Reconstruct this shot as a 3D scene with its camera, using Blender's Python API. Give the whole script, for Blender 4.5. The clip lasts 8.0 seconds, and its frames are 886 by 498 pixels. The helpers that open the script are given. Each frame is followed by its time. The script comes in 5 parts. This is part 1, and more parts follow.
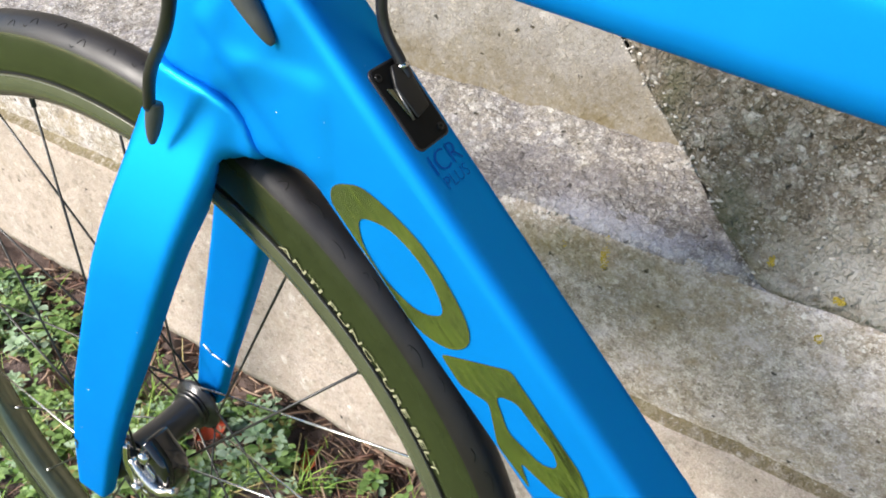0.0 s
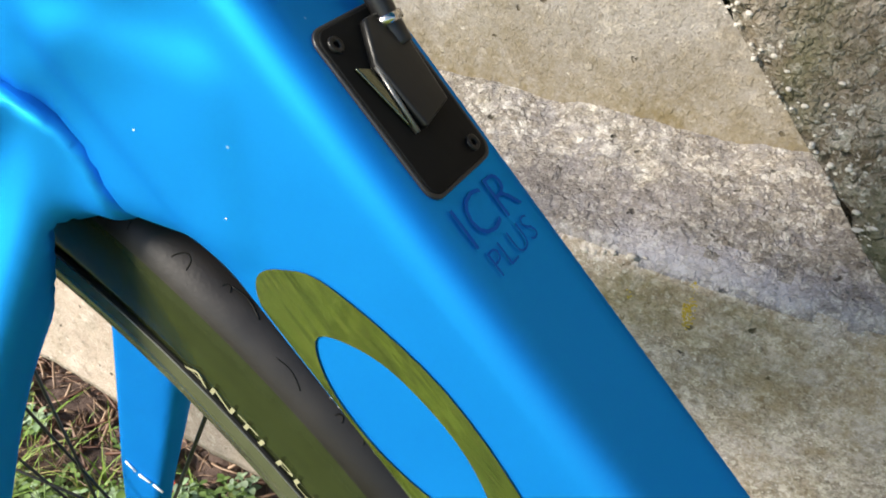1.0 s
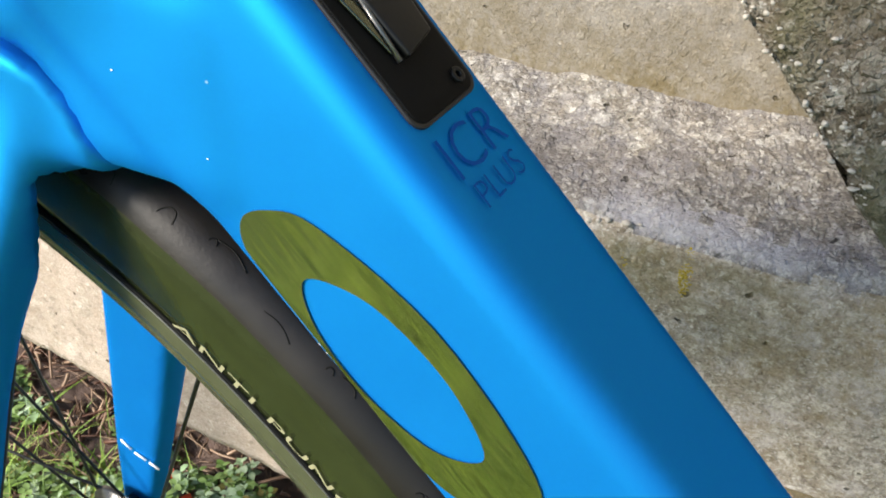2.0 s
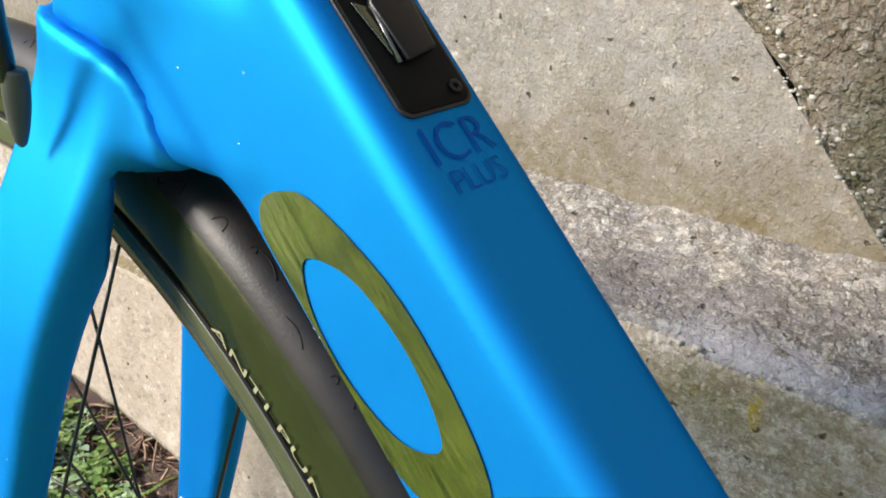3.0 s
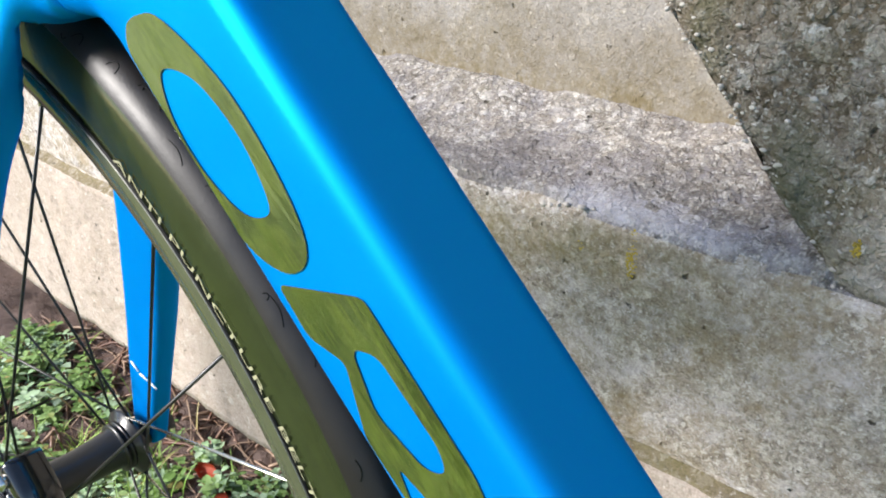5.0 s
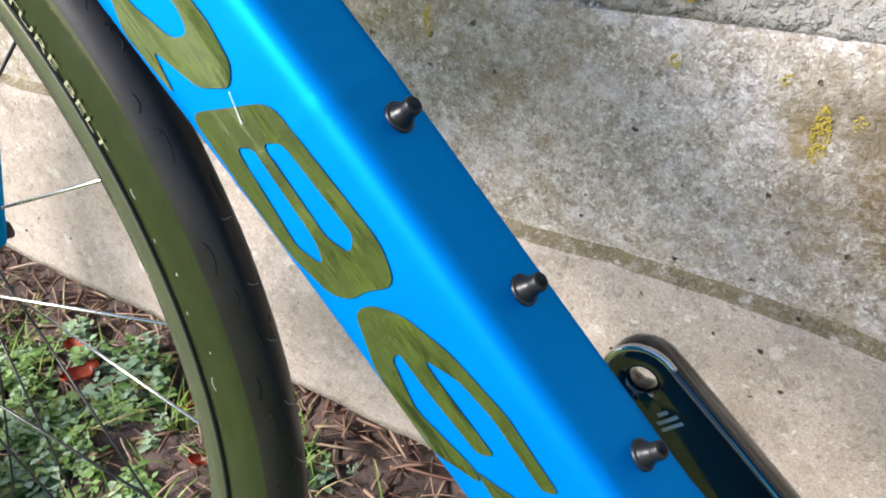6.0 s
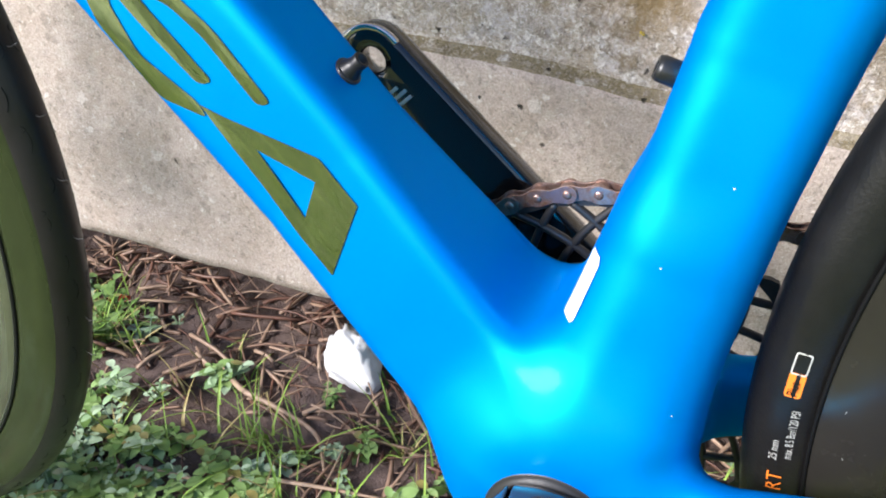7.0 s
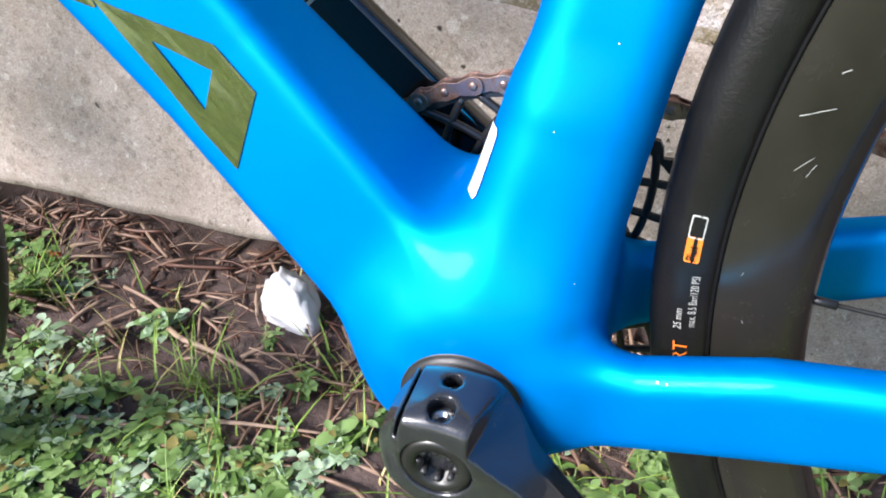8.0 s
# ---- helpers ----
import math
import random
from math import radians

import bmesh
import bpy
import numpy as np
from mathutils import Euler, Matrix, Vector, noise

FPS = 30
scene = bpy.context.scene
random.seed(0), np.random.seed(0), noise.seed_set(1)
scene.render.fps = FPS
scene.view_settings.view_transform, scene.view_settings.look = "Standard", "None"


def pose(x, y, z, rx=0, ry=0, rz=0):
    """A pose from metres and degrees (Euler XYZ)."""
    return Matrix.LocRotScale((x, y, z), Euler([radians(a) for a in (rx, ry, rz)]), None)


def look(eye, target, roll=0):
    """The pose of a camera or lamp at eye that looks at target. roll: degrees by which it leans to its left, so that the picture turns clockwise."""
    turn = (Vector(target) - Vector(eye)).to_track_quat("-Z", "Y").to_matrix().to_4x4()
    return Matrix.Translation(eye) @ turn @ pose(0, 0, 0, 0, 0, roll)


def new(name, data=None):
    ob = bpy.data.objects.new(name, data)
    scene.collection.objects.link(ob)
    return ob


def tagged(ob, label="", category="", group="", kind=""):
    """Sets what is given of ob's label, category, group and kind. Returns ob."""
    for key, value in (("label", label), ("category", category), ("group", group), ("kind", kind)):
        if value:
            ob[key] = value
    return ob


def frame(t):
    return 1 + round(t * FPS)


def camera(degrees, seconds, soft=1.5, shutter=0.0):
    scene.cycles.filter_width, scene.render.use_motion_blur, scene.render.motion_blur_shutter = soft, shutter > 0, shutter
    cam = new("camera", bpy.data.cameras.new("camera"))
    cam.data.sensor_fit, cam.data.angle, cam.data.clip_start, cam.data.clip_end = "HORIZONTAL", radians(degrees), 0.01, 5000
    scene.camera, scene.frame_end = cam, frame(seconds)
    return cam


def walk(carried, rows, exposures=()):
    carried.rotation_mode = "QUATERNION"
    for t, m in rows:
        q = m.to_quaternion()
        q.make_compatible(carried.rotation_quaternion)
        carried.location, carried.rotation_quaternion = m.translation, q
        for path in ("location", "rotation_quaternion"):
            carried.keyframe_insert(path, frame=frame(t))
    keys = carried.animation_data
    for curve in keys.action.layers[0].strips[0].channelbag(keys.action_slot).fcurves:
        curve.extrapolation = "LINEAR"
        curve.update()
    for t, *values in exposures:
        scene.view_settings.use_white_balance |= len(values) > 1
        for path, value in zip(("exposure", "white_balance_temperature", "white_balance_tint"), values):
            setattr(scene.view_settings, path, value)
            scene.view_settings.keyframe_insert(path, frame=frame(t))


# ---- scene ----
cam = camera(55.67, 8.0, soft=1.9)
PATH = [
    (0, (-0.1675, -0.2569, 0.8297), (-0.5705, 0.4453, 0.2428), 3.05),
    (0.2, (-0.2019, -0.2113, 0.8210), (-0.5712, 0.4202, 0.2968), 3.21),
    (0.5, (-0.2488, -0.1527, 0.7741), (-0.6538, 0.5588, 0.1999), 2.72),
    (0.7, (-0.2546, -0.1310, 0.7606), (-0.6165, 0.5087, 0.2412), 1.79),
    (1, (-0.2560, -0.1238, 0.7481), (-0.6554, 0.5862, 0.1679), 0.49),
    (1.2, (-0.2500, -0.1274, 0.7468), (-0.6130, 0.5076, 0.2224), -0.13),
    (2.3, (-0.2527, -0.1241, 0.7221), (-0.6459, 0.5833, 0.1348), -0.46),
    (2.5, (-0.2381, -0.1201, 0.6944), (-0.6801, 0.5810, 0.1348), -0.14),
    (2.8, (-0.2211, -0.1280, 0.7007), (-0.7456, 0.5014, 0.3282), -0.16),
    (3, (-0.2077, -0.1339, 0.7124), (-0.7950, 0.5645, 0.3034), 1.08),
    (3.2, (-0.1933, -0.1420, 0.7221), (-0.7255, 0.4925, 0.3696), 0.27),
    (3.5, (-0.1761, -0.1451, 0.7378), (-0.7668, 0.5534, 0.3337), 0.98),
    (4, (-0.1757, -0.1405, 0.7328), (-0.7611, 0.5507, 0.3090), 0.93),
    (4.2, (-0.1755, -0.1402, 0.7324), (-0.7568, 0.5482, 0.2985), 0.95),
    (5.3, (-0.1032, -0.1611, 0.6715), (-0.6521, 0.5264, 0.1960), -1.68),
    (5.5, (-0.0822, -0.1695, 0.6543), (-0.6012, 0.5314, 0.1650), -1.54),
    (5.8, (-0.0599, -0.1831, 0.6312), (-0.4933, 0.4640, 0.1800), -1.15),
    (6, (-0.0430, -0.1951, 0.6133), (-0.4998, 0.5366, 0.1072), -1.15),
    (6.3, (-0.0160, -0.2075, 0.5912), (-0.3806, 0.4655, 0.1179), -0.75),
    (6.5, (0.0059, -0.2202, 0.5725), (-0.3625, 0.5526, 0.0557), -0.07),
    (6.8, (0.0289, -0.2374, 0.5465), (-0.2547, 0.4682, 0.0653), 0.25),
    (7, (0.0389, -0.2457, 0.5326), (-0.2686, 0.5321, -0.0155), -0.47),
    (7.3, (0.0572, -0.2489, 0.5153), (-0.2300, 0.4391, 0.0111), -1.81),
    (7.5, (0.0560, -0.2543, 0.5066), (-0.2234, 0.5227, -0.0575), -0.79),
    (8, (0.0617, -0.2577, 0.5060), (-0.1916, 0.5228, -0.0657), -0.90),
]
# seconds, stops, kelvin, tint
EXPOSURE = [(0.0, 0.67, 6550, 10.0), (0.5, 0.56, 6750, 8.5), (1.0, 0.67, 7000, 8.0), (2.5, 0.55, 6900, 8.0), (3.0, 0.50, 6850, 8.5), (3.5, 0.49, 6800, 9.0), (4.2, 0.55, 6650, 9.5), (5.5, 0.81, 6250, 11.0), (6.0, 0.75, 6275, 11.5), (6.5, 0.73, 6300, 12.0), (7.0, 0.71, 6150, 13.0), (8.0, 0.71, 6050, 15.0)]
walk(cam, [(t, look(eye, target, roll)) for t, eye, target, roll in PATH], EXPOSURE)

# ---- world and light ----
world = bpy.data.worlds.new("world")
scene.world = world
world.use_nodes = True
wn = world.node_tree.nodes
sky = wn.new("ShaderNodeTexSky")
sky.sky_type = "NISHITA"
sky.sun_disc = False
sky.sun_elevation, sky.sun_rotation = radians(31), radians(216)
sky.air_density, sky.dust_density, sky.ozone_density = 1.0, 0.6, 2.0
wn["Background"].inputs[1].default_value = 0.15
world.node_tree.links.new(sky.outputs[0], wn["Background"].inputs[0])
SUN_FROM = Vector((-0.51, -0.69, 0.51))
sun = new("sun", bpy.data.lights.new("sun", "SUN"))
sun.data.energy, sun.data.angle, sun.data.color = 5.4, radians(20), (1.0, 0.94, 0.87)
sun.matrix_world = look(SUN_FROM * 10, (0, 0, 0))


# ---- materials ----
class Mat:
    """A small builder for node materials."""

    def __init__(self, name, rough=0.6, metal=0.0, col=(0.5, 0.5, 0.5), coat=0.0, spec=0.5):
        self.m = bpy.data.materials.new(name)
        self.m.use_nodes = True
        self.t = self.m.node_tree
        self.p = self.t.nodes["Principled BSDF"]
        self.p.inputs["Roughness"].default_value = rough
        self.p.inputs["Metallic"].default_value = metal
        self.p.inputs["Base Color"].default_value = (*col, 1)
        self.p.inputs["Coat Weight"].default_value = coat
        self.p.inputs["Specular IOR Level"].default_value = spec
        self.co = self.t.nodes.new("ShaderNodeNewGeometry").outputs["Position"]

    def node(self, kind, **ins):
        n = self.t.nodes.new(kind)
        for k, v in ins.items():
            sock = n.inputs[k.replace("_", " ")]
            if isinstance(v, bpy.types.NodeSocket):
                self.t.links.new(v, sock)
            else:
                sock.default_value = v
        return n

    def noise(self, scale, detail=4.0, rough=0.6, dist=0.0, co=None):
        n = self.node("ShaderNodeTexNoise", Scale=scale, Detail=detail, Roughness=rough, Distortion=dist)
        self.t.links.new(co or self.co, n.inputs["Vector"])
        return n.outputs["Fac"]

    def voro(self, scale, feature="F1", out="Distance", rnd=1.0, co=None):
        n = self.node("ShaderNodeTexVoronoi", Scale=scale, Randomness=rnd)
        n.feature = feature
        self.t.links.new(co or self.co, n.inputs["Vector"])
        return n.outputs[out]

    def ramp(self, fac, *stops):
        n = self.t.nodes.new("ShaderNodeValToRGB")
        while len(n.color_ramp.elements) < len(stops):
            n.color_ramp.elements.new(0.5)
        for e, (pos, c) in zip(n.color_ramp.elements, stops):
            e.position = pos
            e.color = (c, c, c, 1) if isinstance(c, (int, float)) else (*c, 1)
        self.t.links.new(fac, n.inputs["Fac"])
        return n.outputs["Color"]

    def mix(self, fac, a, b, kind="MIX"):
        n = self.t.nodes.new("ShaderNodeMix")
        n.data_type, n.blend_type = "RGBA", kind
        for sock, v in ((n.inputs["Factor"], fac), (n.inputs["A"], a), (n.inputs["B"], b)):
            if isinstance(v, bpy.types.NodeSocket):
                self.t.links.new(v, sock)
            elif isinstance(v, (int, float)):
                sock.default_value = v
            else:
                sock.default_value = (*v, 1)
        return n.outputs["Result"]

    def math(self, op, a, b=0.0):
        n = self.t.nodes.new("ShaderNodeMath")
        n.operation = op
        for sock, v in zip(n.inputs, (a, b)):
            if isinstance(v, bpy.types.NodeSocket):
                self.t.links.new(v, sock)
            else:
                sock.default_value = v
        return n.outputs[0]

    def stretch(self, x, y, z):
        n = self.t.nodes.new("ShaderNodeMapping")
        n.inputs["Scale"].default_value = (x, y, z)
        self.t.links.new(self.co, n.inputs["Vector"])
        return n.outputs["Vector"]

    def rand(self):
        return self.t.nodes.new("ShaderNodeObjectInfo").outputs["Random"]

    def island(self):
        return self.t.nodes.new("ShaderNodeNewGeometry").outputs["Random Per Island"]

    def color(self, sock):
        self.t.links.new(sock, self.p.inputs["Base Color"])
        return self

    def rough(self, sock):
        self.t.links.new(sock, self.p.inputs["Roughness"])
        return self

    def bump(self, height, strength=0.5, dist=0.002):
        b = self.node("ShaderNodeBump", Strength=strength, Distance=dist)
        self.t.links.new(height, b.inputs["Height"])
        self.t.links.new(b.outputs["Normal"], self.p.inputs["Normal"])
        return self


def blue_paint():
    """Metallic lacquer: a deep blue body colour, and bright flakes that catch the light."""
    m = Mat("blue_paint", rough=0.5, spec=0.0, coat=0.07)
    m.p.inputs["Coat Roughness"].default_value = 0.14
    flake, soft = m.noise(2600, 2, 0.6), m.noise(9, 2, 0.5)
    c = m.mix(m.math("MULTIPLY", soft, 0.3), (0.0, 0.122, 0.515), (0.0, 0.106, 0.475))
    cell = m.node("ShaderNodeSeparateColor", Color=m.voro(75, out="Color"))
    speck = m.math("MULTIPLY", m.ramp(m.voro(75), (0.018, 1.0), (0.030, 0.0)), m.ramp(cell.outputs[0], (0.80, 0.0), (0.82, 0.6)))
    m.color(m.mix(speck, c, (0.45, 0.62, 0.75)))
    metal = m.node("ShaderNodeBsdfPrincipled", Metallic=1.0)
    metal.inputs["Specular Tint"].default_value = (0.02, 0.20, 0.9, 1)
    m.t.links.new(m.mix(flake, (0.01, 0.47, 0.86), (0.02, 0.53, 0.93)), metal.inputs["Base Color"])
    m.t.links.new(m.ramp(m.noise(40, 3), (0.3, 0.49), (0.7, 0.55)), metal.inputs["Roughness"])
    both = m.node("ShaderNodeMixShader", Fac=0.42)
    m.t.links.new(m.p.outputs[0], both.inputs[1])
    m.t.links.new(metal.outputs[0], both.inputs[2])
    m.t.links.new(both.outputs[0], m.t.nodes["Material Output"].inputs["Surface"])
    return m.m


def mirror_foil():
    m = Mat("mirror_foil", rough=0.10, metal=1.0, col=(0.50, 0.53, 0.36))
    grain = m.t.nodes.new("ShaderNodeMapping")
    grain.vector_type = "TEXTURE"
    grain.inputs["Rotation"].default_value = (0, radians(47.8), 0)
    grain.inputs["Scale"].default_value = (7.0, 1.0, 1.0)
    m.t.links.new(m.co, grain.inputs["Vector"])
    along = grain.outputs["Vector"]
    m.rough(m.ramp(m.noise(40, 3, co=along), (0.35, 0.05), (0.75, 0.13)))
    m.bump(m.math("ADD", m.math("MULTIPLY", m.noise(70, 3, 0.5, 0.3, co=along), 0.22), m.noise(20, 2, co=along)), 0.55, 0.010)
    return m.m


def cement(c):
    return c[0] * 0.96, c[1], c[2] * 1.09


def concrete(name, a, b, c, grain=0.6, pits=0.3, moss=0.3, pale=0.15, mossc=(0.16, 0.14, 0.05), relief=1.0, band=None, smear=None, contrast=0.5, patch=None, stains=()):
    """Weathered concrete: stains, sand and stones of several sizes with ragged outlines, pits and moss."""
    m = Mat(name, rough=0.93, spec=0.2)
    a, b, c, mossc = (cement(v) for v in (a, b, c, mossc))
    smear = cement(smear) if smear else None
    patch = [cement(v) for v in patch] if patch else None
    warp = m.node("ShaderNodeTexNoise", Scale=260.0, Detail=3.0)
    m.t.links.new(m.co, warp.inputs["Vector"])
    off = m.node("ShaderNodeVectorMath")
    off.operation = "SCALE"
    m.t.links.new(warp.outputs["Color"], off.inputs[0])
    off.inputs["Scale"].default_value = 0.006
    add = m.node("ShaderNodeVectorMath")
    m.t.links.new(m.co, add.inputs[0])
    m.t.links.new(off.outputs[0], add.inputs[1])
    co = add.outputs[0]
    big, mid, fine = m.noise(4.5, 5, 0.65), m.noise(28, 6, 0.72), m.noise(700, 3, 0.7)
    col = m.mix(m.ramp(big, (0.35, 0.0), (0.65, 1.0)), a, b)
    if smear:
        col = m.mix(m.math("MULTIPLY", m.ramp(m.noise(13, 5, 0.68, 0.6), (0.52, 0.0), (0.66, 1.0)), m.ramp(m.noise(120, 4, 0.7), (0.3, 0.3), (0.6, 0.9))), col, smear)
    col = m.mix(m.ramp(mid, (0.42, 0.0), (0.70, 0.9)), col, c)
    h = m.math("MULTIPLY", mid, 0.6)
    for scale, amount, lift in ((115, 0.7, 0.45), (260, 0.85, 0.30), (620, 0.8, 0.18)):
        cell = m.node("ShaderNodeSeparateColor", Color=m.voro(scale, out="Color", co=co))
        edge = m.voro(scale, co=co)
        tone = m.ramp(cell.outputs[0], (0.0, (0.06, 0.05, 0.035)), (0.25, (0.22, 0.185, 0.145)), (0.6, (0.39, 0.35, 0.30)), (1 - pale * 0.5, (0.48, 0.44, 0.38)), (1.0, (0.85, 0.83, 0.79)))
        on = m.ramp(cell.outputs[1], (1 - grain, 0.0), (1 - grain + 0.05, 1.0))
        on = m.math("MULTIPLY", on, m.ramp(edge, (0.40, amount), (0.75, 0.0)))
        col = m.mix(m.math("MULTIPLY", on, 0.8), col, m.mix(1 - contrast, tone, col))
        h = m.math("ADD", h, m.math("MULTIPLY", m.math("MULTIPLY", on, cell.outputs[2]), lift * relief))
    col = m.mix(0.6, col, m.ramp(fine, (0.3, 0.25), (0.5, 0.5), (0.72, 0.78)), "OVERLAY")
    if patch:
        # grime and bare spots, a finger wide
        col = m.mix(m.math("MULTIPLY", m.ramp(m.noise(30, 7, 0.78), (0.46, 0.0), (0.68, 1.0)), 0.6), col, patch[0])
        col = m.mix(m.math("MULTIPLY", m.ramp(m.noise(62, 7, 0.8), (0.50, 0.0), (0.68, 1.0)), 0.65), col, patch[1])
    pc = m.node("ShaderNodeSeparateColor", Color=m.voro(70, out="Color", co=co))
    pit = m.math("MULTIPLY", m.ramp(m.voro(70, co=co), (0.07, 1.0), (0.13, 0.0)), m.ramp(pc.outputs[0], (1 - pits, 0.0), (1 - pits + 0.02, 1.0)))
    col = m.mix(m.math("MULTIPLY", pit, 0.9), col, (0.03, 0.026, 0.02))
    mo = m.math("MULTIPLY", m.ramp(m.noise(9, 5, 0.7, 0.5), (0.50, 0.0), (0.70, 1.0)), m.ramp(m.noise(150, 4, 0.75), (0.35, 0.15), (0.6, 1.0)))
    col = m.mix(m.math("MULTIPLY", mo, moss), col, mossc)
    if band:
        # a ragged darker band along a foot of the face, from its height to where it thins out
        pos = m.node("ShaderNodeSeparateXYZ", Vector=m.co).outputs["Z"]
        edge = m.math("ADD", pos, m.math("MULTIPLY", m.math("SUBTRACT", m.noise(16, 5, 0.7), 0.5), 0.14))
        foot_band = m.ramp(m.math("MULTIPLY", m.math("SUBTRACT", edge, band[0]), 1 / (band[1] - band[0])), (0.0, 0.9), (0.55, 0.45), (1.0, 0.0))
        col = m.mix(m.math("MULTIPLY", foot_band, m.ramp(m.noise(110, 4, 0.75), (0.3, 0.35), (0.6, 1.0))), col, band[2])
    for sx, sz, rx, rz, tone, amount in stains:
        # a run of rust, moss or lime with a ragged outline
        at = m.node("ShaderNodeSeparateXYZ", Vector=m.co)
        dx = m.math("MULTIPLY", m.math("SUBTRACT", at.outputs["X"], sx), 1 / rx)
        dz = m.math("MULTIPLY", m.math("SUBTRACT", at.outputs["Z"], sz), 1 / rz)
        d = m.math("SQRT", m.math("ADD", m.math("MULTIPLY", dx, dx), m.math("MULTIPLY", dz, dz)))
        d = m.math("ADD", d, m.math("MULTIPLY", m.math("SUBTRACT", m.noise(38, 6, 0.72), 0.5), 1.8))
        on = m.math("MULTIPLY", m.ramp(d, (0.35, amount), (1.0, 0.0)), m.ramp(m.noise(170, 4, 0.75), (0.32, 0.35), (0.6, 1.0)))
        col = m.mix(on, col, cement(tone))
    m.color(col)
    h = m.math("ADD", h, m.math("MULTIPLY", fine, 0.25))
    h = m.math("SUBTRACT", h, m.math("MULTIPLY", pit, 1.3))
    return m.bump(h, 0.9, 0.0026 * relief).m


def simple(name, col, rough, metal=0.0, coat=0.0, var=0.25, scale=60, bump=0.1, spec=0.5):
    m = Mat(name, rough=rough, metal=metal, coat=coat, spec=spec)
    dark = tuple(v * (1 - var) for v in col)
    light = tuple(min(1, v * (1 + var)) for v in col)
    n = m.noise(scale, 5, 0.65)
    m.color(m.mix(n, dark, light))
    m.rough(m.ramp(m.noise(scale * 0.6, 4), (0.3, max(0, rough - 0.06)), (0.75, min(1, rough + 0.1))))
    if bump:
        m.bump(m.noise(scale * 5, 3), bump, 0.0008)
    return m.m


def rubber():
    m = Mat("tyre_rubber", rough=0.4, spec=0.4)
    dust = m.ramp(m.noise(18, 5, 0.7), (0.42, 0.0), (0.75, 1.0))
    col = m.mix(m.noise(300, 3), (0.004, 0.004, 0.004), (0.009, 0.0088, 0.0085))
    m.color(m.mix(m.math("MULTIPLY", dust, 0.18), col, (0.045, 0.038, 0.033)))
    m.rough(m.ramp(m.noise(25, 4), (0.3, 0.28), (0.7, 0.48)))
    return m.bump(m.noise(700, 3), 0.25, 0.0006).m


def carbon():
    m = Mat("black_rim", rough=0.16, metal=0.6, spec=0.5)
    # olive base colour adds to the lawn's reflection in the black rim
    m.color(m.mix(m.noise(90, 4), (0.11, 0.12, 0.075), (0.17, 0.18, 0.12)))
    return m.rough(m.ramp(m.noise(70, 3, 0.5, 1.5), (0.6, 0.14), (0.8, 0.28))).m


def worn_tread():
    m = Mat("worn_tread", rough=0.4, spec=0.36)
    col = m.mix(m.noise(60, 5, 0.7), (0.006, 0.0052, 0.005), (0.019, 0.016, 0.0155))
    m.color(m.mix(m.ramp(m.noise(420, 4, 0.7), (0.5, 0.0), (0.75, 0.6)), col, (0.014, 0.012, 0.011)))
    m.rough(m.ramp(m.noise(30, 4), (0.3, 0.30), (0.7, 0.52)))
    return m.bump(m.noise(900, 3), 0.14, 0.0005).m


def sidewall():
    m = Mat("lawn_tinted_sidewall", rough=0.24, metal=0.35, spec=0.6)
    # black rubber, with the mirrored lawn's green put into its colour
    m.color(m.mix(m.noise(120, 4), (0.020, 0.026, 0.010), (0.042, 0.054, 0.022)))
    m.rough(m.ramp(m.noise(50, 4, 0.6), (0.35, 0.10), (0.7, 0.26)))
    return m.bump(m.noise(260, 3), 0.15, 0.0006).m


def deep_rim():
    m = Mat("dark_deep_rim", rough=0.24, metal=0.5, spec=0.5)
    m.color(m.mix(m.noise(30, 4, 0.6), (0.018, 0.017, 0.015), (0.060, 0.054, 0.044)))
    return m.rough(m.ramp(m.noise(60, 4, 0.6, 0.5), (0.4, 0.16), (0.75, 0.32))).m


def soil():
    m = Mat("soil", rough=0.95, spec=0.2)
    n1, n2 = m.noise(26, 6, 0.7), m.noise(240, 5, 0.75)
    col = m.mix(n1, (0.046, 0.032, 0.029), (0.23, 0.168, 0.148))
    col = m.mix(m.ramp(n2, (0.5, 0.0), (0.8, 0.8)), col, (0.17, 0.115, 0.08))
    m.color(col)
    h = m.math("ADD", m.math("MULTIPLY", n1, 0.8), m.math("MULTIPLY", n2, 0.5))
    return m.bump(h, 0.9, 0.008).m


def lawn_mat():
    m = Mat("lawn_grass", rough=0.8, spec=0.3)
    n1, n2, n3 = m.noise(3.5, 4), m.noise(20, 6, 0.7), m.noise(90, 4, 0.8, co=m.stretch(1, 0.3, 1))
    col = m.mix(m.ramp(n1, (0.38, 0.0), (0.62, 1.0)), (0.09, 0.15, 0.018), (0.25, 0.33, 0.042))
    col = m.mix(m.ramp(n2, (0.45, 0.0), (0.75, 0.9)), col, (0.05, 0.075, 0.012))
    col = m.mix(m.ramp(n3, (0.5, 0.0), (0.75, 0.7)), col, (0.36, 0.38, 0.10))
    col = m.mix(m.ramp(m.noise(8, 6, 0.75, 0.6), (0.50, 0.0), (0.64, 0.85)), col, (0.018, 0.026, 0.006))
    return m.color(col).bump(n2, 0.8, 0.02).m


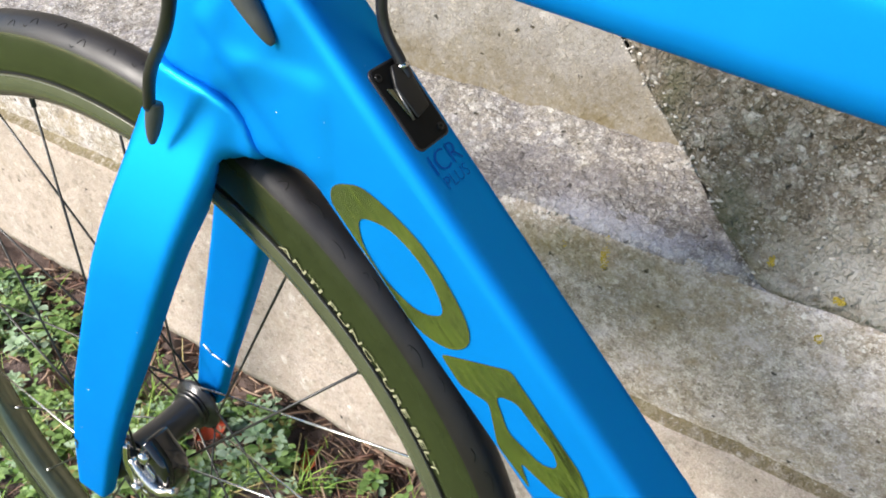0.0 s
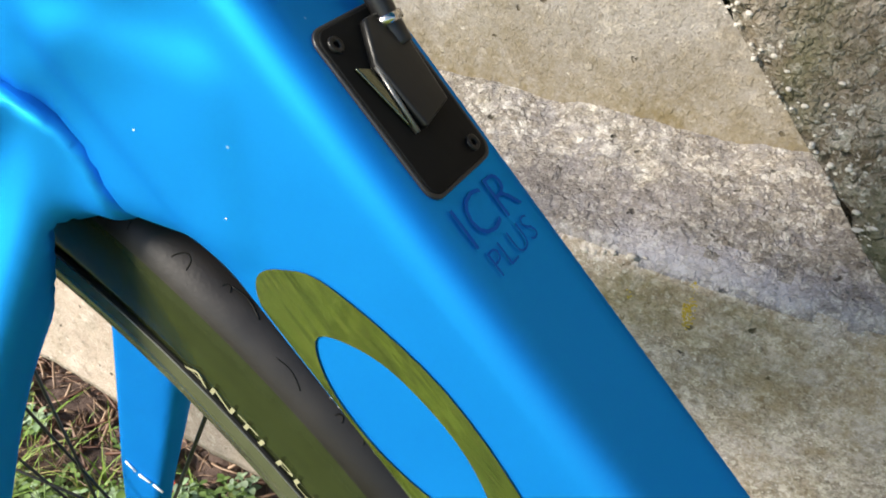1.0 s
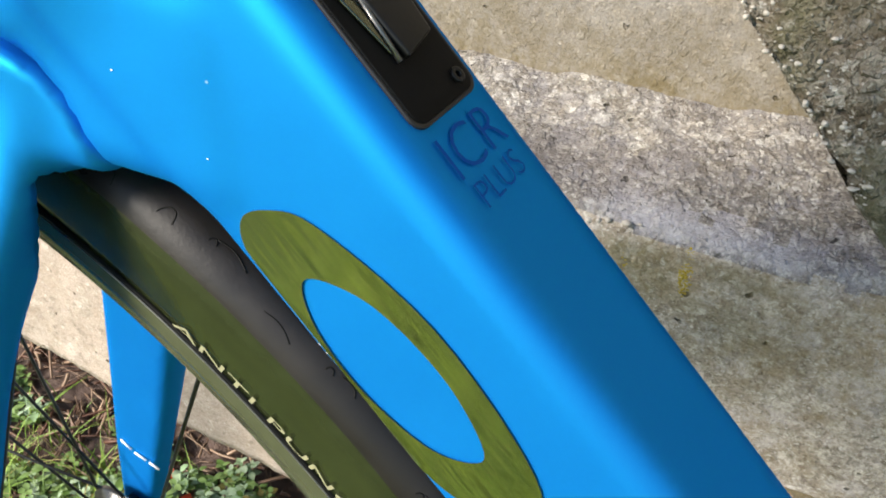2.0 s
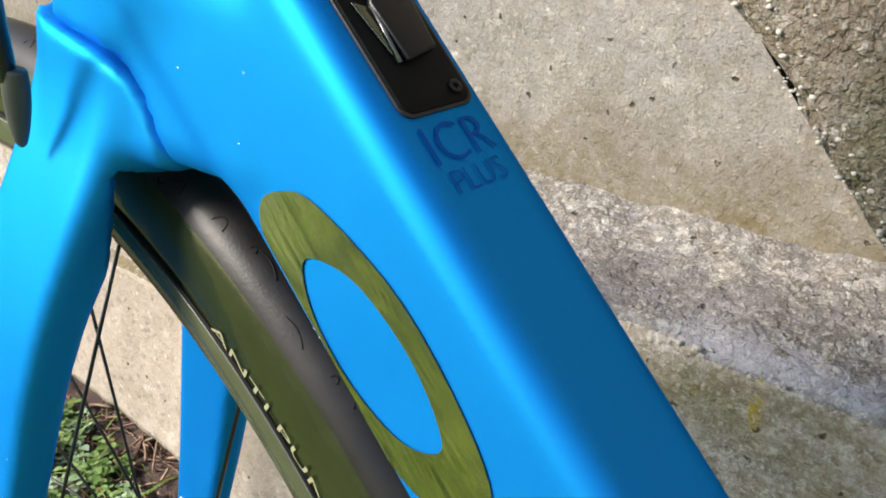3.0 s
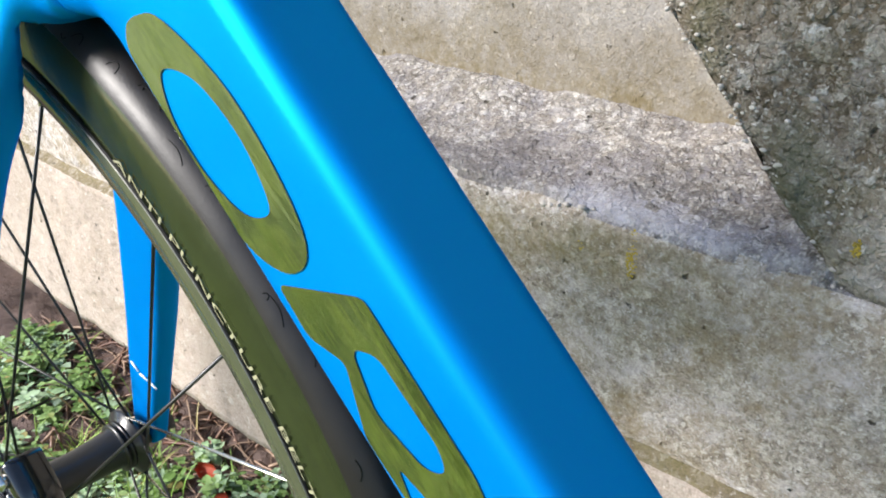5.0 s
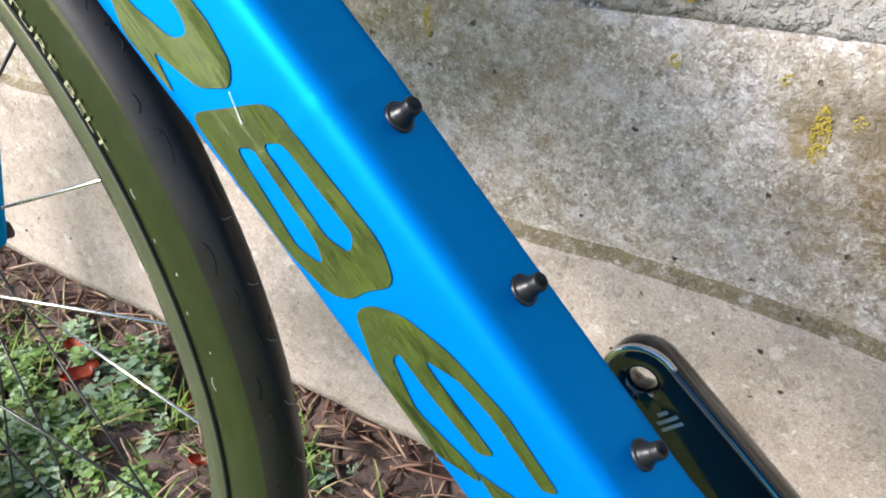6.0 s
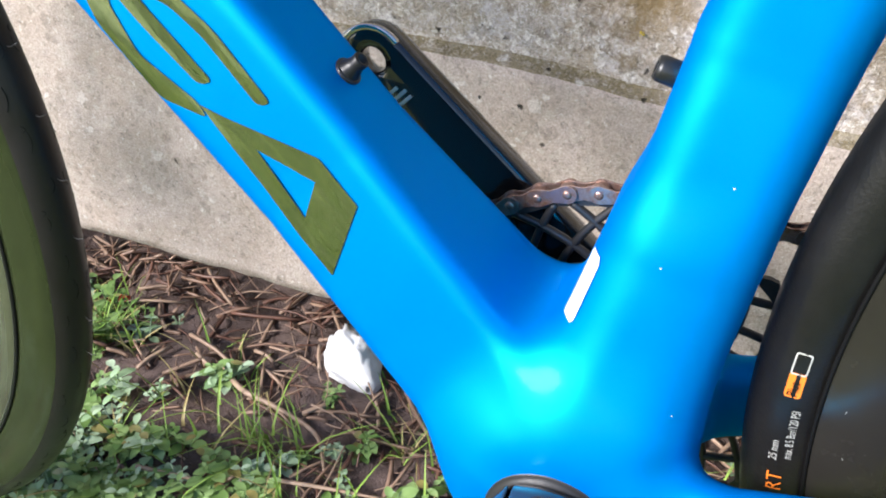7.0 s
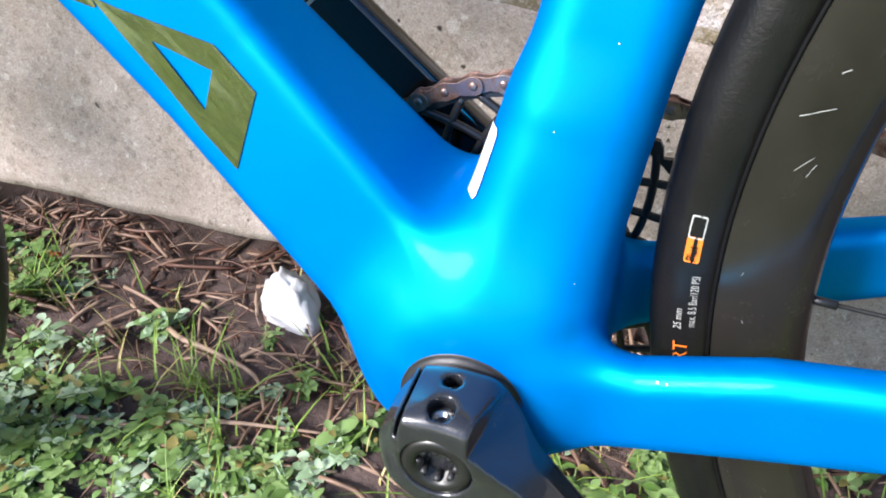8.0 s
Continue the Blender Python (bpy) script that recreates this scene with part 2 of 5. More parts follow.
def leaf_mat(name, lo, hi, dry=(0.25, 0.2, 0.06), dryness=0.06):
    m = Mat(name, rough=0.5, spec=0.45)
    r = m.island()
    col = m.mix(r, lo, hi)
    col = m.mix(m.ramp(r, (1 - dryness - 0.01, 0.0), (1 - dryness, 1.0)), col, dry)
    col = m.mix(m.math("MULTIPLY", m.noise(140, 3), 0.5), col, tuple(v * 0.55 for v in lo))
    m.color(col)
    m.p.inputs["Subsurface Weight"].default_value = 0.0
    return m.m


def steel_chain():
    m = Mat("chain_steel", rough=0.38, metal=0.85)
    rust = m.ramp(m.noise(160, 5, 0.7), (0.42, 0.0), (0.66, 1.0))
    m.color(m.mix(rust, (0.40, 0.29, 0.25), (0.21, 0.10, 0.06)))
    m.rough(m.ramp(rust, (0.0, 0.3), (1.0, 0.62)))
    return m.bump(m.noise(500, 3), 0.2, 0.0005).m


BLUE = blue_paint()
FOIL = mirror_foil()
WALL_COARSE = concrete("coarse_concrete", (0.147, 0.108, 0.070), (0.205, 0.158, 0.109), (0.105, 0.074, 0.041), grain=0.75, pits=0.35, moss=0.45, pale=0.35, relief=1.7, smear=(0.420, 0.360, 0.299), contrast=0.8, patch=((0.110, 0.080, 0.053), (0.378, 0.330, 0.267)),
                       stains=((-0.260, 0.690, 0.13, 0.09, (0.135, 0.102, 0.066), 0.5), (-0.090, 0.510, 0.13, 0.045, (0.40, 0.36, 0.295), 0.8), (-0.160, 0.530, 0.050, 0.035, (0.43, 0.39, 0.33), 0.9), (-0.125, 0.575, 0.040, 0.030, (0.47, 0.43, 0.37), 0.85), (-0.090, 0.510, 0.060, 0.030, (0.42, 0.38, 0.32), 0.85), (-0.010, 0.530, 0.05, 0.035, (0.40, 0.36, 0.31), 0.8),
                               (0.03, 0.56, 0.06, 0.05, (0.40, 0.36, 0.31), 0.7), (-0.190, 0.505, 0.030, 0.012, (0.42, 0.38, 0.33), 0.8), (-0.235, 0.540, 0.018, 0.045, (0.13, 0.13, 0.075), 0.7), (-0.285, 0.610, 0.014, 0.050, (0.15, 0.14, 0.075), 0.6)))
WALL_FACE = concrete("weathered_concrete", (0.441, 0.369, 0.300), (0.570, 0.489, 0.424), (0.311, 0.239, 0.164), grain=0.85, pits=0.3, moss=0.85, pale=0.5, smear=(0.721, 0.659, 0.643), contrast=0.8, patch=((0.289, 0.215, 0.120), (0.678, 0.618, 0.593)), mossc=(0.259, 0.183, 0.074), relief=0.9,
                     stains=((-0.045, 0.425, 0.060, 0.060, (0.150, 0.103, 0.050), 1.0), (-0.026, 0.425, 0.024, 0.070, (0.135, 0.095, 0.042), 0.9), (-0.020, 0.460, 0.070, 0.025, (0.135, 0.10, 0.055), 0.95), (-0.020, 0.385, 0.022, 0.040, (0.19, 0.13, 0.06), 0.7), (-0.092, 0.452, 0.016, 0.022, (0.27, 0.17, 0.04), 0.7),
                             (0.020, 0.410, 0.022, 0.026, (0.50, 0.45, 0.41), 0.8), (0.095, 0.405, 0.075, 0.060, (0.15, 0.112, 0.060), 0.9), (-0.030, 0.470, 0.080, 0.045, (0.165, 0.128, 0.075), 0.85), (-0.30, 0.492, 0.06, 0.010, (0.19, 0.16, 0.09), 0.7), (-0.400, 0.470, 0.060, 0.026, (0.17, 0.14, 0.06), 0.75),
                             (-0.330, 0.476, 0.045, 0.018, (0.20, 0.165, 0.07), 0.6)))
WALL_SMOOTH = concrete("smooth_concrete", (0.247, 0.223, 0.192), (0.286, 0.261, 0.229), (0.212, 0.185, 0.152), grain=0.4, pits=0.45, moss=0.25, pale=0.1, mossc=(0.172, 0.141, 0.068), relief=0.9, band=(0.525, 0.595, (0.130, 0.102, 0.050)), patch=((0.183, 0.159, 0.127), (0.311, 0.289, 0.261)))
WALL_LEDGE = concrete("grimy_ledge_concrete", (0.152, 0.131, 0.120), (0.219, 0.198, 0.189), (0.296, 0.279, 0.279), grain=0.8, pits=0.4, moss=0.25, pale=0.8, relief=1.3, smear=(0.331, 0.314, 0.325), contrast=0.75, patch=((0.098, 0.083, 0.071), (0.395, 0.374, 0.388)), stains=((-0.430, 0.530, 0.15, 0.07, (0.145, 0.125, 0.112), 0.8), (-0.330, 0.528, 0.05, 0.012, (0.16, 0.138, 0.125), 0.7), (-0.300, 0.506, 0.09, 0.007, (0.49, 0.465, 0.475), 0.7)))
WALL_LEDGE_BACK = concrete("brown_ledge_back_concrete", (0.132, 0.114, 0.099), (0.198, 0.176, 0.158), (0.257, 0.238, 0.221), grain=0.8, pits=0.4, moss=0.3, pale=0.6, relief=1.2, smear=(0.290, 0.271, 0.264), contrast=0.6, patch=((0.086, 0.073, 0.063), (0.304, 0.284, 0.277)))
WALL_BASE = concrete("pale_base_concrete", (0.404, 0.323, 0.253), (0.467, 0.383, 0.311), (0.342, 0.268, 0.201), grain=0.35, pits=0.2, moss=0.25, pale=0.15, mossc=(0.299, 0.217, 0.100), relief=0.8)
WALL_MOSS = concrete("mossy_concrete", (0.17, 0.132, 0.068), (0.24, 0.19, 0.115), (0.13, 0.10, 0.045), grain=0.4, pits=0.2, moss=0.6, pale=0.1, relief=0.9)
SOIL, LAWN = soil(), lawn_mat()
RUBBER, RIM, REAR_RIM, TREAD, SIDEWALL = rubber(), carbon(), deep_rim(), worn_tread(), sidewall()
BLACK = simple("black_anodised", (0.016, 0.016, 0.017), 0.32, coat=0.1)
GLOSS_BLACK = simple("gloss_black", (0.010, 0.010, 0.011), 0.12, coat=0.6, var=0.4, bump=0)
BOLT = simple("black_oxide", (0.010, 0.010, 0.010), 0.34, spec=0.35, var=0.3)
MATT_BLACK = simple("matt_black", (0.006, 0.006, 0.006), 0.5, spec=0.12)
CRANK = simple("dusty_gloss_black", (0.022, 0.023, 0.026), 0.20, coat=0.6, var=0.4, scale=90, bump=0.05)
GUIDE = simple("guide_sheen_metal", (0.16, 0.17, 0.12), 0.14, metal=1.0)
CAP = simple("dark_cap_alloy", (0.045, 0.045, 0.043), 0.36, metal=0.7)
SATIN_BLACK = simple("satin_black", (0.020, 0.020, 0.021), 0.42)
GREY_RUBBER = simple("grey_rubber", (0.055, 0.058, 0.055), 0.5)
HOSE = simple("black_hose", (0.014, 0.014, 0.014), 0.38)
STEEL = simple("bright_steel", (0.62, 0.60, 0.57), 0.24, metal=1.0)
DARK_STEEL = simple("dark_steel", (0.045, 0.045, 0.045), 0.34, metal=0.7)
ALU = simple("brushed_grey_alloy", (0.20, 0.20, 0.19), 0.35, metal=0.8)
CHAIN = steel_chain()
WHITE = simple("white_vinyl", (0.80, 0.80, 0.80), 0.35, var=0.05)
INK = simple("dark_blue_ink", (0.001, 0.085, 0.38), 0.5, var=0.2, bump=0, spec=0.08)
PRINT = simple("pale_print", (0.42, 0.42, 0.38), 0.6, var=0.3, bump=0)
YELLOW_PRINT = simple("cream_print", (0.28, 0.27, 0.17), 0.6, var=0.3, scale=300, bump=0)
ORANGE = simple("orange_print", (0.85, 0.22, 0.02), 0.5, var=0.1, bump=0)
LICHEN = simple("yellow_lichen", (0.44, 0.33, 0.05), 0.95, var=0.5, scale=500, bump=0.8)
PEBBLE = simple("pale_pebble", (0.50, 0.46, 0.41), 0.85, var=0.35, scale=40)
LEAF = leaf_mat("green_leaf", (0.09, 0.18, 0.03), (0.35, 0.50, 0.19))
LEAF_PALE = leaf_mat("pale_leaf", (0.26, 0.40, 0.20), (0.50, 0.62, 0.44), dryness=0.03)
GRASS = leaf_mat("grass_blade", (0.14, 0.26, 0.03), (0.36, 0.50, 0.09), dry=(0.50, 0.38, 0.17), dryness=0.2)
STRAW = leaf_mat("dry_straw", (0.20, 0.11, 0.07), (0.56, 0.41, 0.29), dry=(0.13, 0.06, 0.04), dryness=0.3)
RED_LEAF = simple("red_leaf", (0.50, 0.085, 0.035), 0.6, var=0.4)
PLASTIC = simple("white_plastic", (0.66, 0.66, 0.66), 0.22, var=0.2, scale=60)


# ---- mesh helpers ----
def thing(name, label, category, place=(0, 0, 0), group="", kind=""):
    ob = new(name)
    ob.empty_display_size = 0.02
    ob.location = place
    return tagged(ob, label, category, group, kind)


def finish(name, me, material, parent=None, label="", smooth=True):
    for m in material if isinstance(material, (list, tuple)) else [material]:
        me.materials.append(m)
    me.polygons.foreach_set("use_smooth", [smooth] * len(me.polygons))
    ob = new(name, me)
    if parent is not None:
        ob.parent = parent
        ob.matrix_parent_inverse = Matrix.Translation(parent.matrix_basis.translation).inverted() if parent.parent is None else Matrix()
    if label:
        tagged(ob, label)
    return ob


def part(name, bm, material, parent, label="", smooth=True):
    """Links a bmesh as one mesh object under a thing or a part."""
    me = bpy.data.meshes.new(name)
    bm.to_mesh(me)
    bm.free()
    return finish(name, me, material, parent, label, smooth)


def mesh(name, verts, faces, material, parent=None, label="", smooth=True):
    me = bpy.data.meshes.new(name)
    me.from_pydata([tuple(map(float, v)) for v in verts], [], [tuple(map(int, f)) for f in faces])
    me.update()
    return finish(name, me, material, parent, label, smooth)


def lathe(profile, centre, n=160, axis="y", closed=False):
    """A turned body: (radius, offset along the axis) pairs about an axis through centre."""
    verts, faces = [], []
    k = len(profile)
    for i in range(n):
        a = 2 * math.pi * i / n
        c, s = math.cos(a), math.sin(a)
        for r, o in profile:
            verts.append((centre[0] + r * c, centre[1] + o, centre[2] + r * s))
    for i in range(n):
        j = (i + 1) % n
        for q in range(k if closed else k - 1):
            w = (q + 1) % k
            faces.append((i * k + q, i * k + w, j * k + w, j * k + q))
    return verts, faces


def sweep(points, radius, seg=10, flat=1.0, steps=6):
    """A round (or flattened) rod along a smooth line through the points."""
    P = [Vector(p) for p in points]
    if steps > 1 and len(P) > 2:
        out = []
        for i in range(len(P) - 1):
            p0, p1, p2, p3 = P[max(i - 1, 0)], P[i], P[i + 1], P[min(i + 2, len(P) - 1)]
            for q in range(steps):
                t = q / steps
                out.append(0.5 * (2 * p1 + (p2 - p0) * t + (2 * p0 - 5 * p1 + 4 * p2 - p3) * t * t + (3 * p1 - p0 - 3 * p2 + p3) * t ** 3))
        P = out + [P[-1]]
    n = len(P)
    verts, faces = [], []
    up = None
    for i in range(n):
        d = (P[min(i + 1, n - 1)] - P[max(i - 1, 0)]).normalized()
        if up is None:
            up = d.orthogonal().normalized()
        up = (up - d * up.dot(d)).normalized()
        side = d.cross(up)
        r = radius(i / (n - 1)) if callable(radius) else radius
        for q in range(seg):
            a = 2 * math.pi * q / seg
            verts.append(P[i] + up * (r * math.cos(a)) + side * (r * flat * math.sin(a)))
    for i in range(n - 1):
        for q in range(seg):
            w = (q + 1) % seg
            faces.append((i * seg + q, i * seg + w, (i + 1) * seg + w, (i + 1) * seg + q))
    faces.append(tuple(reversed(range(seg))))
    faces.append(tuple(range((n - 1) * seg, n * seg)))
    return verts, faces


def join(*pairs):
    verts, faces = [], []
    for v, f in pairs:
        o = len(verts)
        verts += list(v)
        faces += [tuple(i + o for i in q) for q in f]
    return verts, faces


def solid_plate(outline, thick, bevel, to_world, holes=()):
    """A plate with a bevelled rim from a 2D outline (and holes); to_world maps (a, b, c) to the world."""
    bm = bmesh.new()
    edges = []
    for ring in (outline, *holes):
        vs = [bm.verts.new((a, b, 0)) for a, b in ring]
        edges += [bm.edges.new((vs[i], vs[(i + 1) % len(vs)])) for i in range(len(vs))]
    bmesh.ops.triangle_fill(bm, use_beauty=True, use_dissolve=False, edges=edges)
    bmesh.ops.recalc_face_normals(bm, faces=bm.faces)
    if sum(f.normal.z for f in bm.faces) < 0:
        bmesh.ops.reverse_faces(bm, faces=bm.faces)
    if thick:
        ext = bmesh.ops.extrude_face_region(bm, geom=bm.faces[:])
        top = [g for g in ext["geom"] if isinstance(g, bmesh.types.BMVert)]
        for v in top:
            v.co.z += thick
        bmesh.ops.recalc_face_normals(bm, faces=bm.faces)
        if bevel:
            rim = [e for e in bm.edges if len(e.link_faces) == 2 and e.calc_face_angle(0) > 0.9]
            bmesh.ops.bevel(bm, geom=rim, offset=bevel, segments=2, affect="EDGES", profile=0.6)
    for v in bm.verts:
        v.co = to_world(*v.co)
    bmesh.ops.recalc_face_normals(bm, faces=bm.faces)
    return bm


def round_rect(w, h, r, n=6):
    pts = []
    for cx, cy, a0 in ((w - r, h - r, 0), (r - w, h - r, 90), (r - w, r - h, 180), (w - r, r - h, 270)):
        for i in range(n + 1):
            a = radians(a0 + 90 * i / n)
            pts.append((cx + r * math.cos(a), cy + r * math.sin(a)))
    return pts


def disc(r, n=20, cx=0.0, cy=0.0):
    return [(cx + r * math.cos(2 * math.pi * i / n), cy + r * math.sin(2 * math.pi * i / n)) for i in range(n)]


# ---- smooth bodies from distance fields ----
def smin(a, b, k):
    h = np.clip(0.5 + 0.5 * (b - a) / k, 0, 1)
    return b * (1 - h) + a * h - k * h * (1 - h)


def bar(x, y, z, p0, p1, depth, width, r):
    """Distance to a rounded box bar from p0 to p1; depth is the half size in the bike's plane, width across it, each (start, end)."""
    p0, p1 = np.array(p0), np.array(p1)
    d = p1 - p0
    ln = np.linalg.norm(d)
    u = d / ln
    nrm = np.array([-u[2], 0, u[0]])
    nrm = nrm / np.linalg.norm(nrm)
    a = (x - p0[0]) * u[0] + (y - p0[1]) * u[1] + (z - p0[2]) * u[2]
    t = np.clip(a / ln, 0, 1)
    e = (x - p0[0]) * nrm[0] + (z - p0[2]) * nrm[2]
    w = y - p0[1] - (p1[1] - p0[1]) * t
    dd = depth[0] + (depth[1] - depth[0]) * t
    ww = width[0] + (width[1] - width[0]) * t
    rr = np.minimum(r, np.minimum(dd, ww) * 0.98)
    q0, q1, q2 = np.abs(e) - dd + rr, np.abs(w) - ww + rr, np.abs(a - ln / 2) - ln / 2
    out = np.sqrt(np.maximum(q0, 0) ** 2 + np.maximum(q1, 0) ** 2 + np.maximum(q2, 0) ** 2)
    return out + np.minimum(np.maximum(np.maximum(q0, q1), q2), 0) - rr


def drum(x, y, z, c, r, half, edge):
    q0 = np.sqrt((x - c[0]) ** 2 + (z - c[2]) ** 2) - r + edge
    q1 = np.abs(y - c[1]) - half + edge
    return np.sqrt(np.maximum(q0, 0) ** 2 + np.maximum(q1, 0) ** 2) + np.minimum(np.maximum(q0, q1), 0) - edge


def skin(field, lo, hi, h):
    """Vertices and quads of the surface where the field is zero (surface nets, then pulled onto the zero level)."""
    ax = [np.arange(l, u + h, h, dtype=np.float32) for l, u in zip(lo, hi)]
    f = field(ax[0][:, None, None], ax[1][None, :, None], ax[2][None, None, :])
    s = f < 0
    cnt = np.zeros(tuple(n - 1 for n in f.shape), np.int8)
    for i in (0, 1):
        for j in (0, 1):
            for k in (0, 1):
                cnt += s[i:f.shape[0] - 1 + i, j:f.shape[1] - 1 + j, k:f.shape[2] - 1 + k]
    cell = np.argwhere((cnt > 0) & (cnt < 8))
    idx = np.full(cnt.shape, -1, np.int64)
    idx[tuple(cell.T)] = np.arange(len(cell))
    acc, num = np.zeros((len(cell), 3)), np.zeros(len(cell))
    corners = [(i, j, k) for i in (0, 1) for j in (0, 1) for k in (0, 1)]
    for a in corners:
        for b in corners:
            if sum(b) - sum(a) == 1 and all(q >= p for p, q in zip(a, b)):
                fa, fb = f[tuple((cell + a).T)], f[tuple((cell + b).T)]
                on = (fa < 0) != (fb < 0)
                t = np.where(on, fa / np.where(on, fa - fb, 1), 0)[:, None]
                acc += np.where(on[:, None], np.array(a) + t * (np.array(b) - np.array(a)), 0)
                num += on
    v = (cell + acc / num[:, None]) * h + np.array([a[0] for a in ax])
    faces = []
    for axis in range(3):
        o1, o2 = [(1, 2), (2, 0), (0, 1)][axis]
        sl0, sl1 = [slice(None)] * 3, [slice(None)] * 3
        sl0[axis], sl1[axis] = slice(0, -1), slice(1, None)
        e = np.argwhere(s[tuple(sl0)] != s[tuple(sl1)])
        keep = (e[:, o1] > 0) & (e[:, o2] > 0) & (e[:, o1] < cnt.shape[o1]) & (e[:, o2] < cnt.shape[o2])
        e = e[keep]
        d1, d2 = np.eye(3, dtype=int)[o1], np.eye(3, dtype=int)[o2]
        q = np.stack([idx[tuple((e - d1 - d2).T)], idx[tuple((e - d2).T)], idx[tuple(e.T)], idx[tuple((e - d1).T)]], 1)
        flip = ~s[tuple(e.T)]
        q[flip] = q[flip][:, ::-1]
        faces.append(q)
    for _ in range(3):
        x, y, z = v.T
        f0 = field(x, y, z)
        d = 4e-4
        g = np.stack([field(x + d, y, z) - f0, field(x, y + d, z) - f0, field(x, y, z + d) - f0], 1) / d
        v = v - np.clip(f0 / np.maximum((g * g).sum(1), 0.2), -h, h)[:, None] * g
    return v, np.concatenate(faces)


def pull(field, pts, lift):
    """Moves points along y onto the near side of a body, and lifts them off by a hair."""
    P = np.array(pts, float)
    y = np.full(len(P), -0.09)
    for _ in range(60):
        y = y + np.clip(field(P[:, 0], y, P[:, 2]), -0.01, 0.01) * 0.7
    P[:, 1] = np.minimum(y, 0.0) - lift
    return P


# ---- wall: three bodies of old concrete ----
def fbm(x, y, z, f):
    return noise.fractal(Vector((x * f, y * f, z * f)), 0.8, 2.1, 4)


def wall_sheet(name, xs, zs, y_of, x_of, material, label, back, second=None, pick=None):
    """A rough front face over a grid, closed by a back face, top and ends."""
    nx, nz = len(xs), len(zs)
    verts, faces, mats = [], [], []
    for i, a in enumerate(xs):
        for j, b in enumerate(zs):
            x, y, z = x_of(a, b)
            verts.append((x, y_of(x, z, b) if y is None else y, z))
    for i in range(nx - 1):
        for j in range(nz - 1):
            faces.append((i * nz + j, (i + 1) * nz + j, (i + 1) * nz + j + 1, i * nz + j + 1))
            mats.append(1 if pick and pick(i, j) else 0)
    o = len(verts)
    for i in range(nx):
        for j in (0, nz - 1):
            v = verts[i * nz + j]
            verts.append((v[0], back, v[2]))
    for i in range(nx - 1):
        a, b = o + 2 * i, o + 2 * i + 2
        faces += [(i * nz, a, b, (i + 1) * nz), (i * nz + nz - 1, (i + 1) * nz + nz - 1, b + 1, a + 1), (a, a + 1, b + 1, b)]
        mats += [0, 0, 0]
    for i, flip in ((0, False), (nx - 1, True)):
        ring = [i * nz + j for j in range(nz)] + [o + 2 * i + 1, o + 2 * i]
        faces.append(tuple(reversed(ring)) if not flip else tuple(ring))
        mats.append(0)
    ob = mesh(name, verts, faces, [material] + ([second] if second else []), smooth=True)
    ob.data.polygons.foreach_set("material_index", mats)
    return tagged(ob, label, "wall", kind="structure")


def spaced(a, b, step):
    n = max(2, int(round((b - a) / step)) + 1)
    return [a + (b - a) * i / (n - 1) for i in range(n)]


# lower body: pale base, a grimy joint, the weathered band, and the ledge on its top
low_xs = spaced(-2.4, -1.0, 0.05)[:-1] + spaced(-1.0, 0.30, 0.007) + spaced(0.30, 2.2, 0.05)[1:]
PROFILE = ([(z, 0.214) for z in spaced(0.0, 1.0, 0.045)] + [(1.02, 0.2125), (1.05, 0.2165)])


def base_z(x):
    return 0.139 - 0.062 * (x + 0.23) + 0.004 * fbm(x, 1.0, 2.0, 9)


def joint_z(x):
    return 0.356 - 0.045 * (x + 0.12) * (0.6 if x < -0.12 else 2.4) + 0.0015 * fbm(x, 0.0, 5.0, 18)


def diag_x(z):
    return -0.206 - (z - 0.498) * 0.86


# rows of the lower face: parameter b from 0 (bottom) to 1 (joint), 1 to 2 (joint slope), 2 to 3 (band), 3 to 4 (ledge)
low_rows = spaced(0, 1, 0.04) + spaced(1, 2, 0.25)[1:] + spaced(2, 3, 0.05)[1:] + spaced(3, 4, 0.06)[1:]


def low_point(x, b):
    jz, bz = joint_z(x), base_z(x)
    if b <= 1:
        z = bz + (jz - 0.006 - bz) * b
        y = 0.2135
    elif b <= 2:
        z = jz - 0.006 + 0.006 * (b - 1)
        y = 0.2125 + 0.0095 * math.sin((b - 1) * math.pi / 2)
    elif b <= 3:
        z = jz + (0.500 - jz) * (b - 2)
        y = 0.220 - 0.003 * (b - 2)
    else:
        q = b - 3
        z = 0.500 + 0.008 * min(1, q * 6) + 0.032 * q ** 1.6
        y = 0.217 + 0.004 * q * 6 if q < 0.12 else 0.220 + 0.092 * (q - 0.12) / 0.88
        if x > diag_x(0.50):
            y, z = y + 0.012, z - 0.008 * min(1, q * 6)     # under the upper block the ledge has no lip
        return x, y + 0.0015 * fbm(x, y, z, 22), z + 0.0035 * fbm(x, y, 3.0, 20) + 0.002 * fbm(x, y, 1.0, 70)
    rough = 0.004 * fbm(x, 0.0, z, 7) + 0.0014 * fbm(x, 3.0, z, 45) + (0.0008 * fbm(x, 6.0, z, 130) if b > 2 else 0)
    return x, y + rough, z


